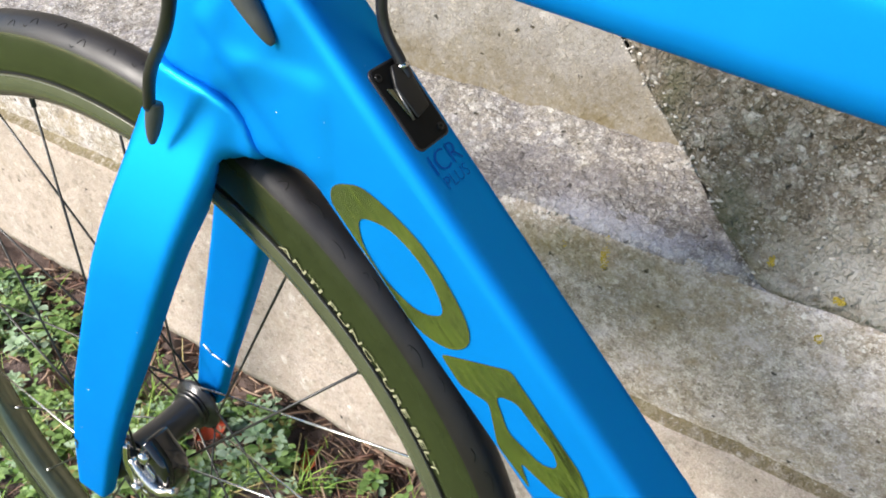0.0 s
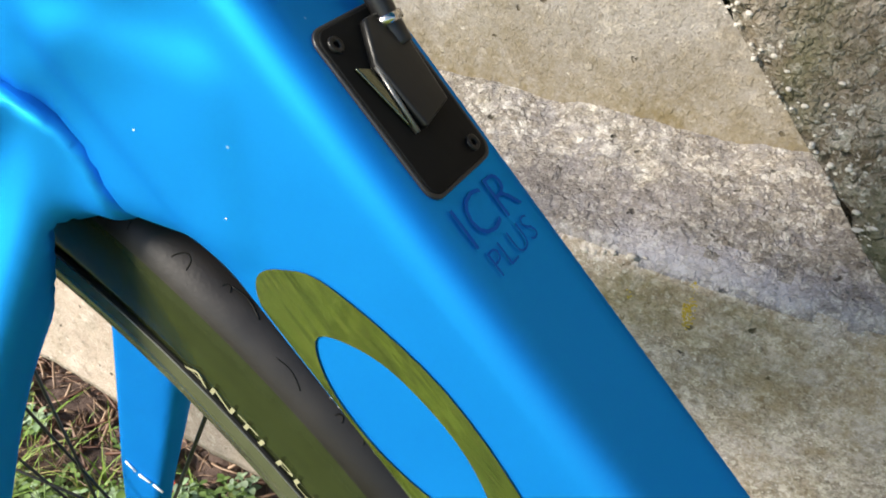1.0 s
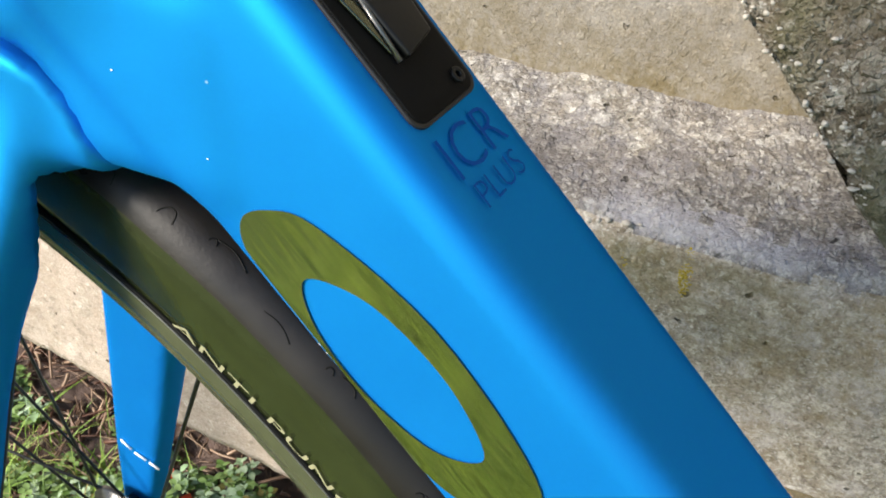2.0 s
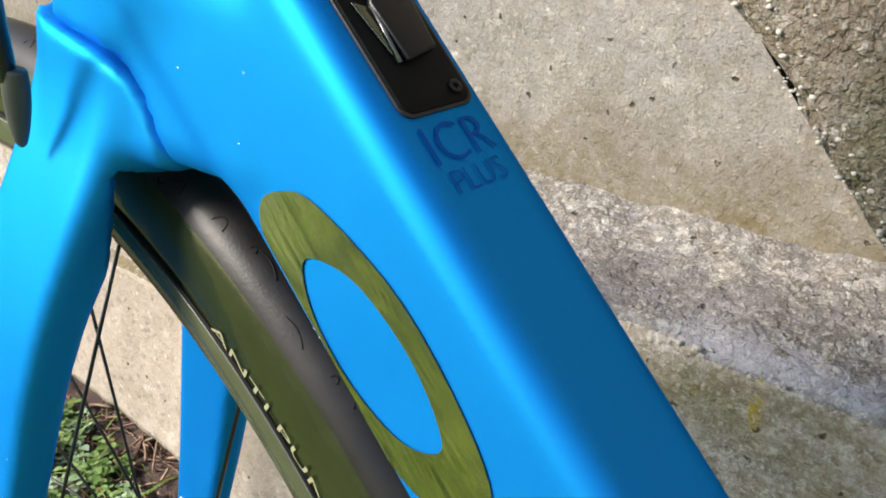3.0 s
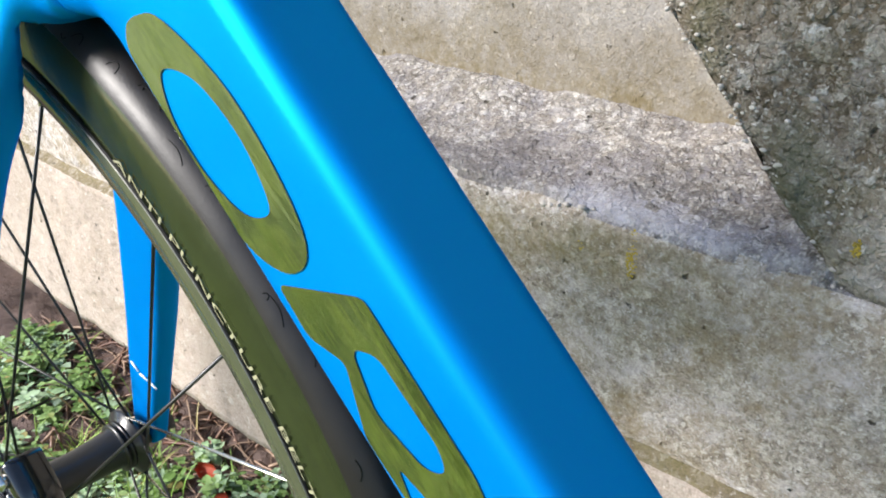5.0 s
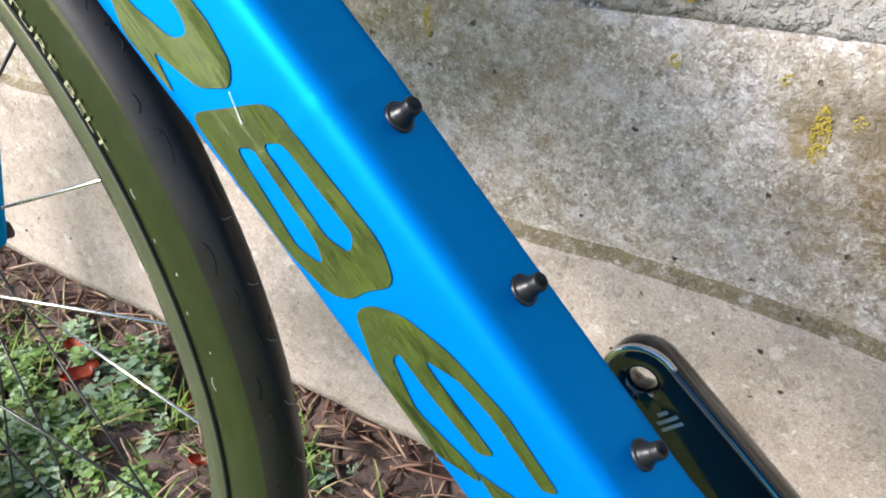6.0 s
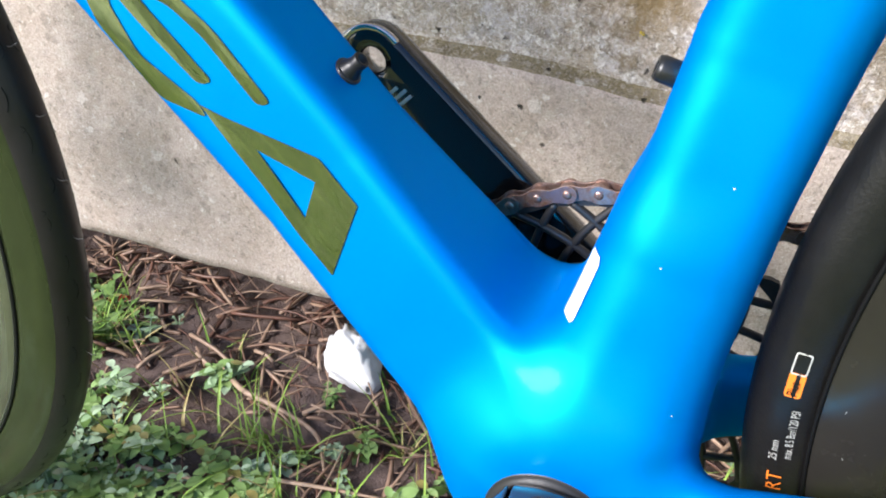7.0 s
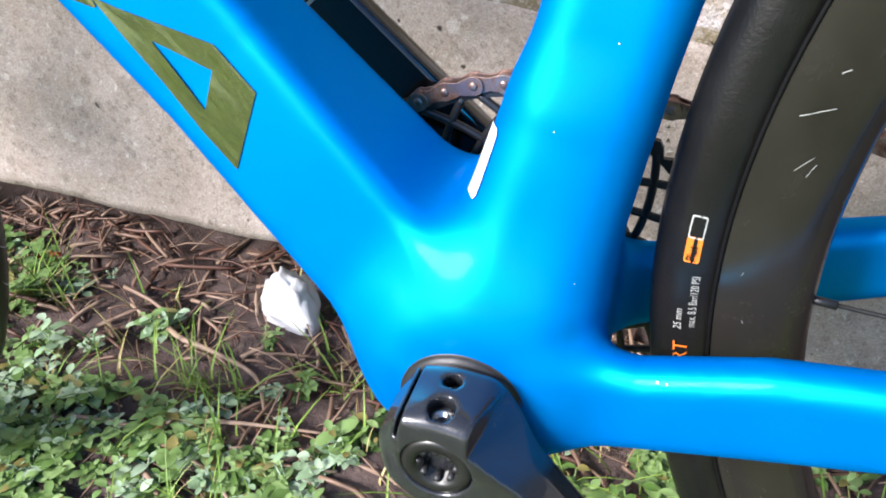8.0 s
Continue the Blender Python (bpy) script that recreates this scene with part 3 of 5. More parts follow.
wall_lower = wall_sheet("wall_lower", low_xs, low_rows, None, low_point, WALL_FACE, "stained grey concrete wall base with a worn ledge", 0.62, None, None)
for m in (WALL_BASE, WALL_LEDGE, WALL_MOSS, WALL_LEDGE_BACK):
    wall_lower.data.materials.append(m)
nz = len(low_rows)
idx_mat = []
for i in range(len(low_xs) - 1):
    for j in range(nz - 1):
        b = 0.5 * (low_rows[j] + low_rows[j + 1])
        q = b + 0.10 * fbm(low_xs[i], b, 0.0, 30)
        # the ledge turns darker brown towards its back, with a noisy border
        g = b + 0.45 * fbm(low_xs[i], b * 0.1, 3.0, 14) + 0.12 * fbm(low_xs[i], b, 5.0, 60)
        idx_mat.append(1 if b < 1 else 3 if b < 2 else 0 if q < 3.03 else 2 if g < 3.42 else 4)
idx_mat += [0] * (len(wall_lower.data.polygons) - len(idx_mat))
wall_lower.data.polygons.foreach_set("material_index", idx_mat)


# the unseen upper wall is added height that darkens the tubes' upper faces
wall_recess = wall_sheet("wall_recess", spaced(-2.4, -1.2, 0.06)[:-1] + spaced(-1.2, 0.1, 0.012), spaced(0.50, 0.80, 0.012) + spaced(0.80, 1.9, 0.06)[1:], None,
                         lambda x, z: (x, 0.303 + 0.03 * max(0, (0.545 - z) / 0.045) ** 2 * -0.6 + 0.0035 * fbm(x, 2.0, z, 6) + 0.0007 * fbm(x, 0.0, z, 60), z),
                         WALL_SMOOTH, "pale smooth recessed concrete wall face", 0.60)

def block_y(x, z):
    up = min(1, max(0, (z - 0.494) / 0.03))      # grows rougher away from the lower body
    return 0.2172 + 0.0013 * up + 0.004 * fbm(x, 0.0, z, 7) + (0.0014 + 0.0012 * up) * fbm(x, 3.0, z, 45) + (0.0008 + 0.0004 * up) * fbm(x, 6.0, z, 130)


wall_block = wall_sheet("wall_block", spaced(0, 0.12, 0.006) + spaced(0.12, 0.8, 0.008)[1:] + spaced(0.8, 2.6, 0.06)[1:], spaced(0.4994, 0.80, 0.008) + spaced(0.80, 1.86, 0.06)[1:], None,
                        lambda a, z: (diag_x(z) + a + (0.0045 * fbm(0.0, 0.0, z, 40) + 0.002 * fbm(0.0, 4.0, z, 160)) * max(0, 1 - a / 0.04),
                                      block_y(diag_x(z) + a, z) + 0.005 * max(0, 1 - a / 0.010), z),
                        WALL_COARSE, "rough exposed-aggregate concrete wall with a slanting edge", 0.58)

# ---- ground ----
def ground_z(x, y):
    rise = min(1, max(0, (y + 0.03) / 0.15))
    z = 0.012 + 0.040 * rise * rise * (3 - 2 * rise) + max(-0.02, min(0.03, -0.03 * (x + 0.2)))
    near = max(0, 1 - max(0, -y - 0.3) / 0.4)
    return z + near * (0.010 * fbm(x, y, 0.0, 7) + 0.008 * fbm(x, y, 2.0, 26) + 0.0025 * fbm(x, y, 4.0, 80))


gxs = [-60, -20, -8, -4] + spaced(-2.2, -1.3, 0.06) + spaced(-1.28, 0.30, 0.008) + spaced(0.33, 2.2, 0.08) + [4, 8, 20, 60]
gys = [-60, -25, -10, -5, -3, -2, -1.4, -1.0, -0.7] + spaced(-0.5, -0.22, 0.03) + spaced(-0.21, 0.36, 0.008) + [0.6, 2, 6, 20, 60]
gv = [(x, y, ground_z(x, y) if -2.3 < x < 2.3 and -1.5 < y < 0.7 else 0.0) for x in gxs for y in gys]
gn = len(gys)
gf = [(i * gn + j, (i + 1) * gn + j, (i + 1) * gn + j + 1, i * gn + j + 1) for i in range(len(gxs) - 1) for j in range(gn - 1)]
ground = tagged(mesh("ground", gv, gf, [SOIL, LAWN]), "dark damp soil with litter, turning to lawn", "ground", kind="structure")
ground.data.polygons.foreach_set("material_index", [1 if gys[j + 1] < -0.19 + 0.0 * i or gys[j] > 0.5 or gxs[i] < -2.3 or gxs[i] > 2.1 else 0 for i in range(len(gxs) - 1) for j in range(gn - 1)])

# ---- bicycle ----
BB = (0.0, 0.285)
UX, UZ = -0.672, 0.7405          # up along the down tube
NX, NZ = 0.7405, 0.672           # out of its upper face


def dt(v, s):
    return UX * v + NX * s, UZ * v + NZ * s


bicycle = thing("bicycle", "blue metallic carbon road bicycle standing beside a concrete wall", "bicycle")


SEAM_X, SEAM_Z, SEAM_C = 0.196, 0.980, 0.5715     # the plane between fork crown and head tube


def seam(x, z):
    a, b = SEAM_X * x + SEAM_Z * z - SEAM_C, 0.924 * x + 0.382 * z + 0.1238
    return -smin(-a, -b, 0.010)


def frame_field(x, y, z):
    a0, a1, a2, a3 = dt(0.225, 0.1880), dt(0.360, 0.1880), dt(0.520, 0.1880), dt(0.800, 0.1800)
    down = smin(bar(x, y, z, (a1[0], -0.0033, a1[1]), (a2[0], -0.0033, a2[1]), (0.0285, 0.0285), (0.0202, 0.0194), 0.0068),
                bar(x, y, z, (a2[0], -0.0033, a2[1]), (a3[0], -0.0020, a3[1]), (0.0285, 0.0278), (0.0194, 0.0185), 0.0068), 0.001)
    down = smin(down, bar(x, y, z, (a0[0], 0, a0[1]), (a1[0], -0.0033, a1[1]), (0.0285, 0.0285), (0.0350, 0.0202), 0.0075), 0.001)
    head = bar(x, y, z, (-0.4400, 0, 0.658), (-0.3930, 0, 0.812), (0.0245, 0.0235), (0.0212, 0.0205), 0.0175)
    web = bar(x, y, z, (-0.4180, 0, 0.6655), (-0.366, 0, 0.6660), (0.0275, 0.0265), (0.0206, 0.0208), 0.010)
    f = smin(down, smin(head, web, 0.005), 0.006)
    top = bar(x, y, z, (-0.400, 0, 0.768), (0.115, 0, 0.721), (0.0235, 0.020), (0.0210, 0.0185), 0.0115)
    f = smin(f, top, 0.012)
    f = np.maximum(f, -seam(x, z))
    seat = smin(bar(x, y, z, (0.0173, 0, 0.330), (0.0430, 0, 0.450), (0.0233, 0.0228), (0.0321, 0.0170), 0.0135),
                bar(x, y, z, (0.0430, 0, 0.450), (0.1230, 0, 0.770), (0.0228, 0.0215), (0.0170, 0.0155), 0.0135), 0.001)
    shell = drum(x, y, z, (0.0, 0, 0.285), 0.0425, 0.0430, 0.014)
    low = smin(shell, bar(x, y, z, (0.006, 0, 0.290), (0.0250, 0, 0.385), (0.030, 0.0144), (0.0395, 0.0186), 0.014), 0.03)
    f = smin(f, smin(low, seat, 0.0229), 0.022)
    xs = [0.02, 0.06, 0.10, 0.15, 0.25, 0.395]
    zc = np.interp(x, xs, [0.284, 0.2920, 0.3050, 0.3165, 0.327, 0.338])
    dep = np.interp(x, xs, [0.024, 0.0190, 0.0198, 0.0175, 0.0145, 0.012])
    yc = np.interp(x, xs, [0.0315, 0.0365, 0.0415, 0.0470, 0.056, 0.066])
    wid = np.interp(x, xs, [0.0090, 0.0090, 0.0088, 0.0085, 0.0075, 0.0065])
    rr = wid * 0.95
    q0, q1, q2 = np.abs(z - zc) - dep + rr, np.abs(np.abs(y) - yc) - wid + rr, np.abs(x - 0.2085) - 0.1865
    stay = np.sqrt(np.maximum(q0, 0) ** 2 + np.maximum(q1, 0) ** 2 + np.maximum(q2, 0) ** 2) + np.minimum(np.maximum(np.maximum(q0, q1), q2), 0) - rr
    for side in (-1, 1):
        up = bar(x, y, z, (0.090, side * 0.015, 0.650), (0.392, side * 0.064, 0.350), (0.011, 0.008), (0.007, 0.006), 0.0055)
        stay = smin(stay, up, 0.008)
    return smin(f, stay, 0.012)


FV, FF = skin(frame_field, (-0.47, -0.078, 0.225), (0.42, 0.078, 0.83), 0.0027)
bike_frame = mesh("frame", FV, FF, BLUE, bicycle, "satin metallic blue carbon frame")


def smooth_table(zs, vals, soft):
    """A curve through (z, value) pairs with its corners eased."""
    zz = np.linspace(zs[0], zs[-1], 400)
    v = np.interp(zz, zs, vals)
    n = max(3, int(soft / (zz[1] - zz[0])) | 1)
    k = np.hanning(n + 2)[1:-1]
    return zz, np.convolve(np.pad(v, n // 2, mode="edge"), k / k.sum(), mode="valid")


BLADE_Z = [0.335, 0.352, 0.400, 0.455, 0.520, 0.556, 0.580, 0.600, 0.620, 0.640, 0.660, 0.700]
BLADE_X = smooth_table(BLADE_Z, [-0.5530, -0.5475, -0.5335, -0.5140, -0.4885, -0.4750, -0.4665, -0.4590, -0.4515, -0.4448, -0.4394, -0.4332], 0.020)
BLADE_D = smooth_table(BLADE_Z, [0.0120, 0.0135, 0.0170, 0.0205, 0.0233, 0.0243, 0.0245, 0.0248, 0.0252, 0.0257, 0.0262, 0.0264], 0.020)
BLADE_Y = smooth_table(BLADE_Z, [0.0535, 0.0535, 0.0530, 0.0512, 0.0458, 0.0422, 0.0372, 0.0312, 0.0236, 0.0146, 0.0065, 0.0036], 0.026)
BLADE_W = smooth_table(BLADE_Z, [0.0058, 0.0060, 0.0066, 0.0073, 0.0081, 0.0086, 0.0092, 0.0102, 0.0118, 0.0140, 0.0164, 0.0172], 0.026)


def fork_field(x, y, z):
    xc, dep, yc, wid = (np.interp(z, *tab) for tab in (BLADE_X, BLADE_D, BLADE_Y, BLADE_W))
    q2 = np.abs(z - 0.5155) - 0.1695
    dep = dep * np.where(y > 0, 0.83, 1.0)      # the far blade carries no brake and is slimmer
    rr = wid * 0.62
    q0, q1 = np.abs((x - xc) * 0.915) - dep + rr, np.abs(np.abs(y) - yc) - wid + rr
    legs = np.sqrt(np.maximum(q0, 0) ** 2 + np.maximum(q1, 0) ** 2 + np.maximum(q2, 0) ** 2) + np.minimum(np.maximum(np.maximum(q0, q1), q2), 0) - rr
    crown = bar(x, y, z, (-0.4380, 0, 0.645), (-0.4300, 0, 0.675), (0.0240, 0.0245), (0.0200, 0.0195), 0.0140)
    shoulder = bar(x, y, z, (-0.4480, 0, 0.6540), (-0.4060, 0, 0.6550), (0.0212, 0.0190), (0.0222, 0.0214), 0.0090)
    f = smin(smin(legs, crown, 0.006), shoulder, 0.008)
    arch = np.sqrt((x + 0.546) ** 2 + (z - 0.350) ** 2) - 0.3112
    f = np.maximum(f, seam(x, z) + 0.0008)
    return np.maximum(f, -np.maximum(arch, np.abs(y) - 0.0235))


KV, KF = skin(fork_field, (-0.59, -0.068, 0.315), (-0.385, 0.068, 0.70), 0.0024)
fork = mesh("fork", KV, KF, BLUE, bicycle, "blue carbon fork with straight blades")


# mirror-bright shapes along the down tube (v along it, s across it)
def smooth_ring(points, steps=5):
    n = len(points)
    out = []
    for i in range(n):
        p0, p1, p2, p3 = (Vector(points[(i + q) % n]) for q in (-1, 0, 1, 2))
        for k in range(steps):
            t = k / steps
            out.append(tuple(0.5 * (2 * p1 + (p2 - p0) * t + (2 * p0 - 5 * p1 + 4 * p2 - p3) * t * t + (3 * p1 - p0 - 3 * p2 + p3) * t ** 3)))
    return out


def corners(points, radius=0.0025, steps=4):
    """An outline with its corners rounded."""
    out = []
    n = len(points)
    for i in range(n):
        p, a, b = Vector(points[i]), Vector(points[i - 1]), Vector(points[(i + 1) % n])
        r = min(radius, (a - p).length * 0.45, (b - p).length * 0.45)
        s, e = p + (a - p).normalized() * r, p + (b - p).normalized() * r
        for k in range(steps + 1):
            t = k / steps
            out.append(tuple(s * (1 - t) ** 2 + 2 * p * t * (1 - t) + e * t * t))
    return out


def decal(outline, holes=(), material=None, name="decal", lift=0.0005, parent=None, label="mirror-bright foil shape"):
    bm = bmesh.new()
    edges = []
    for ring in (outline, *holes):
        vs = [bm.verts.new((v, s, 0)) for v, s in ring]
        edges += [bm.edges.new((vs[i], vs[(i + 1) % len(vs)])) for i in range(len(vs))]
    bmesh.ops.triangle_fill(bm, use_beauty=True, use_dissolve=False, edges=edges)
    for s in np.arange(0.152, 0.21, 0.003):
        bmesh.ops.bisect_plane(bm, geom=bm.verts[:] + bm.edges[:] + bm.faces[:], plane_co=(0, s, 0), plane_no=(0, 1, 0))
    P = []
    for v in bm.verts:
        x, z = dt(v.co.x, v.co.y)
        P.append((x, 0, z))
    P = pull(frame_field, P, lift)
    for v, p in zip(bm.verts, P):
        v.co = p
    bmesh.ops.recalc_face_normals(bm, faces=bm.faces)
    if sum(f.normal.y * f.calc_area() for f in bm.faces) > 0:
        bmesh.ops.reverse_faces(bm, faces=bm.faces)
    return part(name, bm, material or FOIL, parent or bike_frame, label)


def squeeze(pts):
    return [(v, max(s, 0.1600) + 0.0006) for v, s in pts]


# ring
decal(squeeze(smooth_ring([(0.7156, 0.1653), (0.7141, 0.1741), (0.706, 0.1829), (0.6774, 0.192), (0.6447, 0.1905), (0.6300, 0.1830), (0.632, 0.1698), (0.650, 0.1600), (0.6869, 0.1575), (0.7076, 0.1595)])),
      [squeeze(smooth_ring([(0.6977, 0.1681), (0.6955, 0.1750), (0.6850, 0.1825), (0.6660, 0.1855), (0.6486, 0.1815), (0.6473, 0.1748), (0.6540, 0.1670), (0.6700, 0.1618), (0.6870, 0.1622)]))])
# slanted loop with a spur
decal(squeeze(corners([(0.6300, 0.1648), (0.6135, 0.1955), (0.5600, 0.1972), (0.5470, 0.1945), (0.5425, 0.1880), (0.5500, 0.1765), (0.5692, 0.1693), (0.5544, 0.1650), (0.5796, 0.1629), (0.6012, 0.1735), (0.6126, 0.1645)], 0.003)),
      [squeeze(corners([(0.6040, 0.1795), (0.5985, 0.1880), (0.5700, 0.1902), (0.5625, 0.1872), (0.5660, 0.1800), (0.5850, 0.1735)], 0.004))])
# slab with two slots
decal(squeeze(corners([(0.5473, 0.1655), (0.5310, 0.1985), (0.4780, 0.2015), (0.4650, 0.1955), (0.4690, 0.1835), (0.4690, 0.1760), (0.4740, 0.1690), (0.4939, 0.1640), (0.5229, 0.1648)], 0.006)),
      [squeeze(corners([(0.5240, 0.1850), (0.5200, 0.1925), (0.4850, 0.1940), (0.4810, 0.1880), (0.4900, 0.1835)], 0.003)),
       squeeze(corners([(0.5290, 0.1740), (0.5250, 0.1805), (0.4900, 0.1785), (0.4830, 0.1745), (0.4930, 0.1695)], 0.003))])
# pronged crescent
decal(squeeze(corners([(0.4655, 0.1735), (0.4645, 0.1820), (0.4568, 0.1905), (0.4399, 0.1976), (0.4147, 0.2016), (0.3851, 0.2000), (0.3875, 0.1949), (0.4155, 0.1961), (0.4308, 0.1937), (0.4420, 0.1864), (0.4348, 0.1860),
                       (0.4033, 0.1866), (0.4061, 0.1809), (0.4324, 0.1790), (0.4470, 0.1790), (0.4462, 0.1745), (0.4279, 0.1691), (0.4024, 0.1752), (0.3960, 0.1738), (0.4135, 0.1625), (0.4439, 0.1640)], 0.004)))
# wedge with a three-cornered opening
decal(squeeze([(0.4010, 0.1752), (0.3925, 0.1800), (0.3613, 0.2004), (0.3405, 0.2010), (0.3255, 0.1716), (0.3440, 0.1710), (0.3870, 0.1738)]),
      [squeeze([(0.3770, 0.1815), (0.3557, 0.1925), (0.3480, 0.1785)])])


TOP_V = np.linspace(0.30, 0.80, 126)
TOP_S = np.full(len(TOP_V), 0.2100)
for _ in range(14):
    TOP_S = TOP_S - frame_field(UX * TOP_V + NX * TOP_S, TOP_V * 0 + 0.006, UZ * TOP_V + NZ * TOP_S)


def on_top(v, y, lift=0.0):
    """A place on the upper face of the down tube."""
    x, z = dt(v, float(np.interp(v, TOP_V, TOP_S)) + lift)
    return Vector((x, y, z))


def top_map(v0, y0, lift=0.0):
    return lambda a, b, c: on_top(v0 + a, y0 + b, lift + c)


def bolt(v, parent):
    """A bottle-cage screw: rubber ring, cone and socket head."""
    c = on_top(v, 0)
    ax = Vector((NX, 0, NZ))
    turn = ax.to_track_quat("Z", "Y").to_matrix().to_4x4()
    m = Matrix.Translation(c) @ turn
    v1, f1 = lathe([(0.0, -0.002), (0.0048, -0.002), (0.0047, 0.0008), (0.0038, 0.0024), (0.0032, 0.0042), (0.0030, 0.0050), (0.0031, 0.0074), (0.0028, 0.0080), (0.0020, 0.0080), (0.0018, 0.0052), (0.0, 0.0052)], (0, 0, 0), 24)
    v1 = [m @ Vector((p[0], -p[2], p[1])) for p in v1]
    ob = mesh("bolt", v1, f1, BOLT, parent, "black socket-head screw")
    v2, f2 = lathe([(0.0053, -0.001), (0.0053, 0.0007), (0.0048, 0.0012), (0.0038, 0.0012)], (0, 0, 0), 24)
    mesh("washer", [m @ Vector((p[0], -p[2], p[1])) for p in v2], f2, DARK_STEEL, ob, "thin dark washer")
    return ob


for v in (0.5056, 0.4410, 0.3772):
    bolt(v, bike_frame)

# screw on the seat tube
sd = Vector((-0.93, -0.12, 0.30)).normalized()
sm = Matrix.Translation((0.0180, -0.001, 0.4390)) @ sd.to_track_quat("Z", "Y").to_matrix().to_4x4()
v1, f1 = lathe([(0.0, -0.006), (0.0042, -0.006), (0.0042, 0.006), (0.0036, 0.0075), (0.0020, 0.0075), (0.0020, 0.005), (0.0, 0.005)], (0, 0, 0), 22)
mesh("bolt", [sm @ Vector((p[0], -p[2], p[1])) for p in v1], f1, DARK_STEEL, bike_frame, "dark steel screw on the seat tube")

# cable entry: black recess plate, its guide's lit face drawn as a mirror triangle
port = part("cable_port", solid_plate(round_rect(0.0180, 0.0108, 0.0030), 0.0014, 0.0004, top_map(0.7275, -0.0015, -0.0004)), MATT_BLACK, bike_frame, "glossy black cable entry plate")
part("port_rim", solid_plate(round_rect(0.0188, 0.0116, 0.0034), 0.0012, 0.0003, top_map(0.7275, -0.0015, -0.0005), holes=[round_rect(0.0178, 0.0106, 0.0029)]), SATIN_BLACK, port)
part("guide_sheen", solid_plate([(0.0082, -0.0082), (0.0066, -0.0046), (-0.0058, -0.0056)], 0.0010, 0.0003, top_map(0.7285, -0.0015, 0.0010)), GUIDE, port, "bright triangle for the lit face of the black guide")
ramp = [(0.0150, 0.0010), (0.0150, 0.0092), (-0.0060, 0.0070), (-0.0078, -0.0030), (0.0070, -0.0040)]
part("guide_ramp", solid_plate(ramp, 0.0022, 0.0007, top_map(0.7285, -0.0015, 0.0008)), BOLT, port, "raised black cable ramp")
for v, y in ((0.7420, -0.0095), (0.7130, 0.0055)):
    part("port_screw", solid_plate(disc(0.0017, 16), 0.0009, 0.0003, top_map(v, y, 0.0008), holes=[disc(0.0008, 6)]), BOLT, port, "small black screw")
mesh("guide_bar", *sweep([on_top(0.7350, -0.0050, 0.0020), on_top(0.7210, -0.0062, 0.0016)], 0.0006, 8, steps=1), ALU, port, "narrow alloy bar of the guide")
hv, hf = sweep([on_top(0.736, 0.0055, 0.0015), on_top(0.744, 0.0055, 0.003), on_top(0.760, 0.0055, 0.007), (-0.3540, 0.0055, 0.7400), (-0.372, 0.0, 0.790), (-0.395, -0.01, 0.86)], 0.0024, 12)
housing = mesh("cable_housing", hv, hf, HOSE, bike_frame, "black cable housing")
a, b = on_top(0.7405, 0.0055, 0.0022), on_top(0.7422, 0.0055, 0.0026)
mesh("cable_end", *sweep([a, b], 0.0031, 14, steps=1), STEEL, housing, "bright crimped ferrule")

# lettering under the port
def lettering(name, text, size, m, material, parent, label="", thick=0.0, thin=0.0):
    cu = bpy.data.curves.new(name, "FONT")
    cu.body, cu.size, cu.align_x, cu.resolution_u = text, size, "CENTER", 3
    cu.extrude = thick
    cu.offset = -thin * size
    tmp = bpy.data.objects.new(name, cu)
    scene.collection.objects.link(tmp)
    deps = bpy.context.evaluated_depsgraph_get()
    me = bpy.data.meshes.new_from_object(tmp.evaluated_get(deps))
    scene.collection.objects.unlink(tmp)
    bpy.data.objects.remove(tmp)
    bpy.data.curves.remove(cu)
    for v in me.vertices:
        v.co = m(v.co)
    return finish(name, me, material, parent, label, smooth=False)


lettering("lettering", "ICR", 0.0134, lambda c: on_top(0.6972 + c.y, -0.002 + c.x, 0.0005), INK, bike_frame, "dark blue printed letters", thin=0.016)
lettering("lettering", "PLUS", 0.0080, lambda c: on_top(0.6902 + c.y, -0.002 + c.x, 0.0005), INK, bike_frame, "dark blue printed letters", thin=0.016)

# white sticker at the foot of the seat tube
SP = []
for i in range(13):
    for j in range(7):
        q, w = i / 12, j / 6 - 0.5
        half = 0.0037 * min(1, 0.45 + 2.5 * math.sin(math.pi * min(max(q, 0.03), 0.97)))
        SP.append((-0.0020 + 0.0070 * q - 0.004 * w, -0.0205 + 0.0045 * q + half * 2 * w, 0.357 + 0.025 * q))
SP = np.array(SP)
for _ in range(12):
    x, y, z = SP.T
    f0, d = frame_field(x, y, z), 3e-4
    g = np.stack([frame_field(x + d, y, z) - f0, frame_field(x, y + d, z) - f0, frame_field(x, y, z + d) - f0], 1) / d
    SP = SP - ((f0 - 0.0006) / np.maximum((g * g).sum(1), 0.2))[:, None] * g
mesh("sticker", SP, [(i * 7 + j, i * 7 + j + 1, (i + 1) * 7 + j + 1, (i + 1) * 7 + j) for i in range(12) for j in range(6)], WHITE, bike_frame, "creased white vinyl sticker")

# brake hose into the fork, with its rubber boot
def boot(tip, back, w, parent, name="grommet"):
    """A flat rubber plug: rounded where the hose enters, pointed at its foot."""
    v, f = sweep([back, Vector(back).lerp(Vector(tip), 0.45), tip], lambda t: w * (0.62 + 0.75 * t - 1.15 * t * t) if t < 0.97 else w * 0.16, 14, flat=0.62, steps=8)
    return mesh(name, v, f, GREY_RUBBER, parent, "grey rubber grommet")


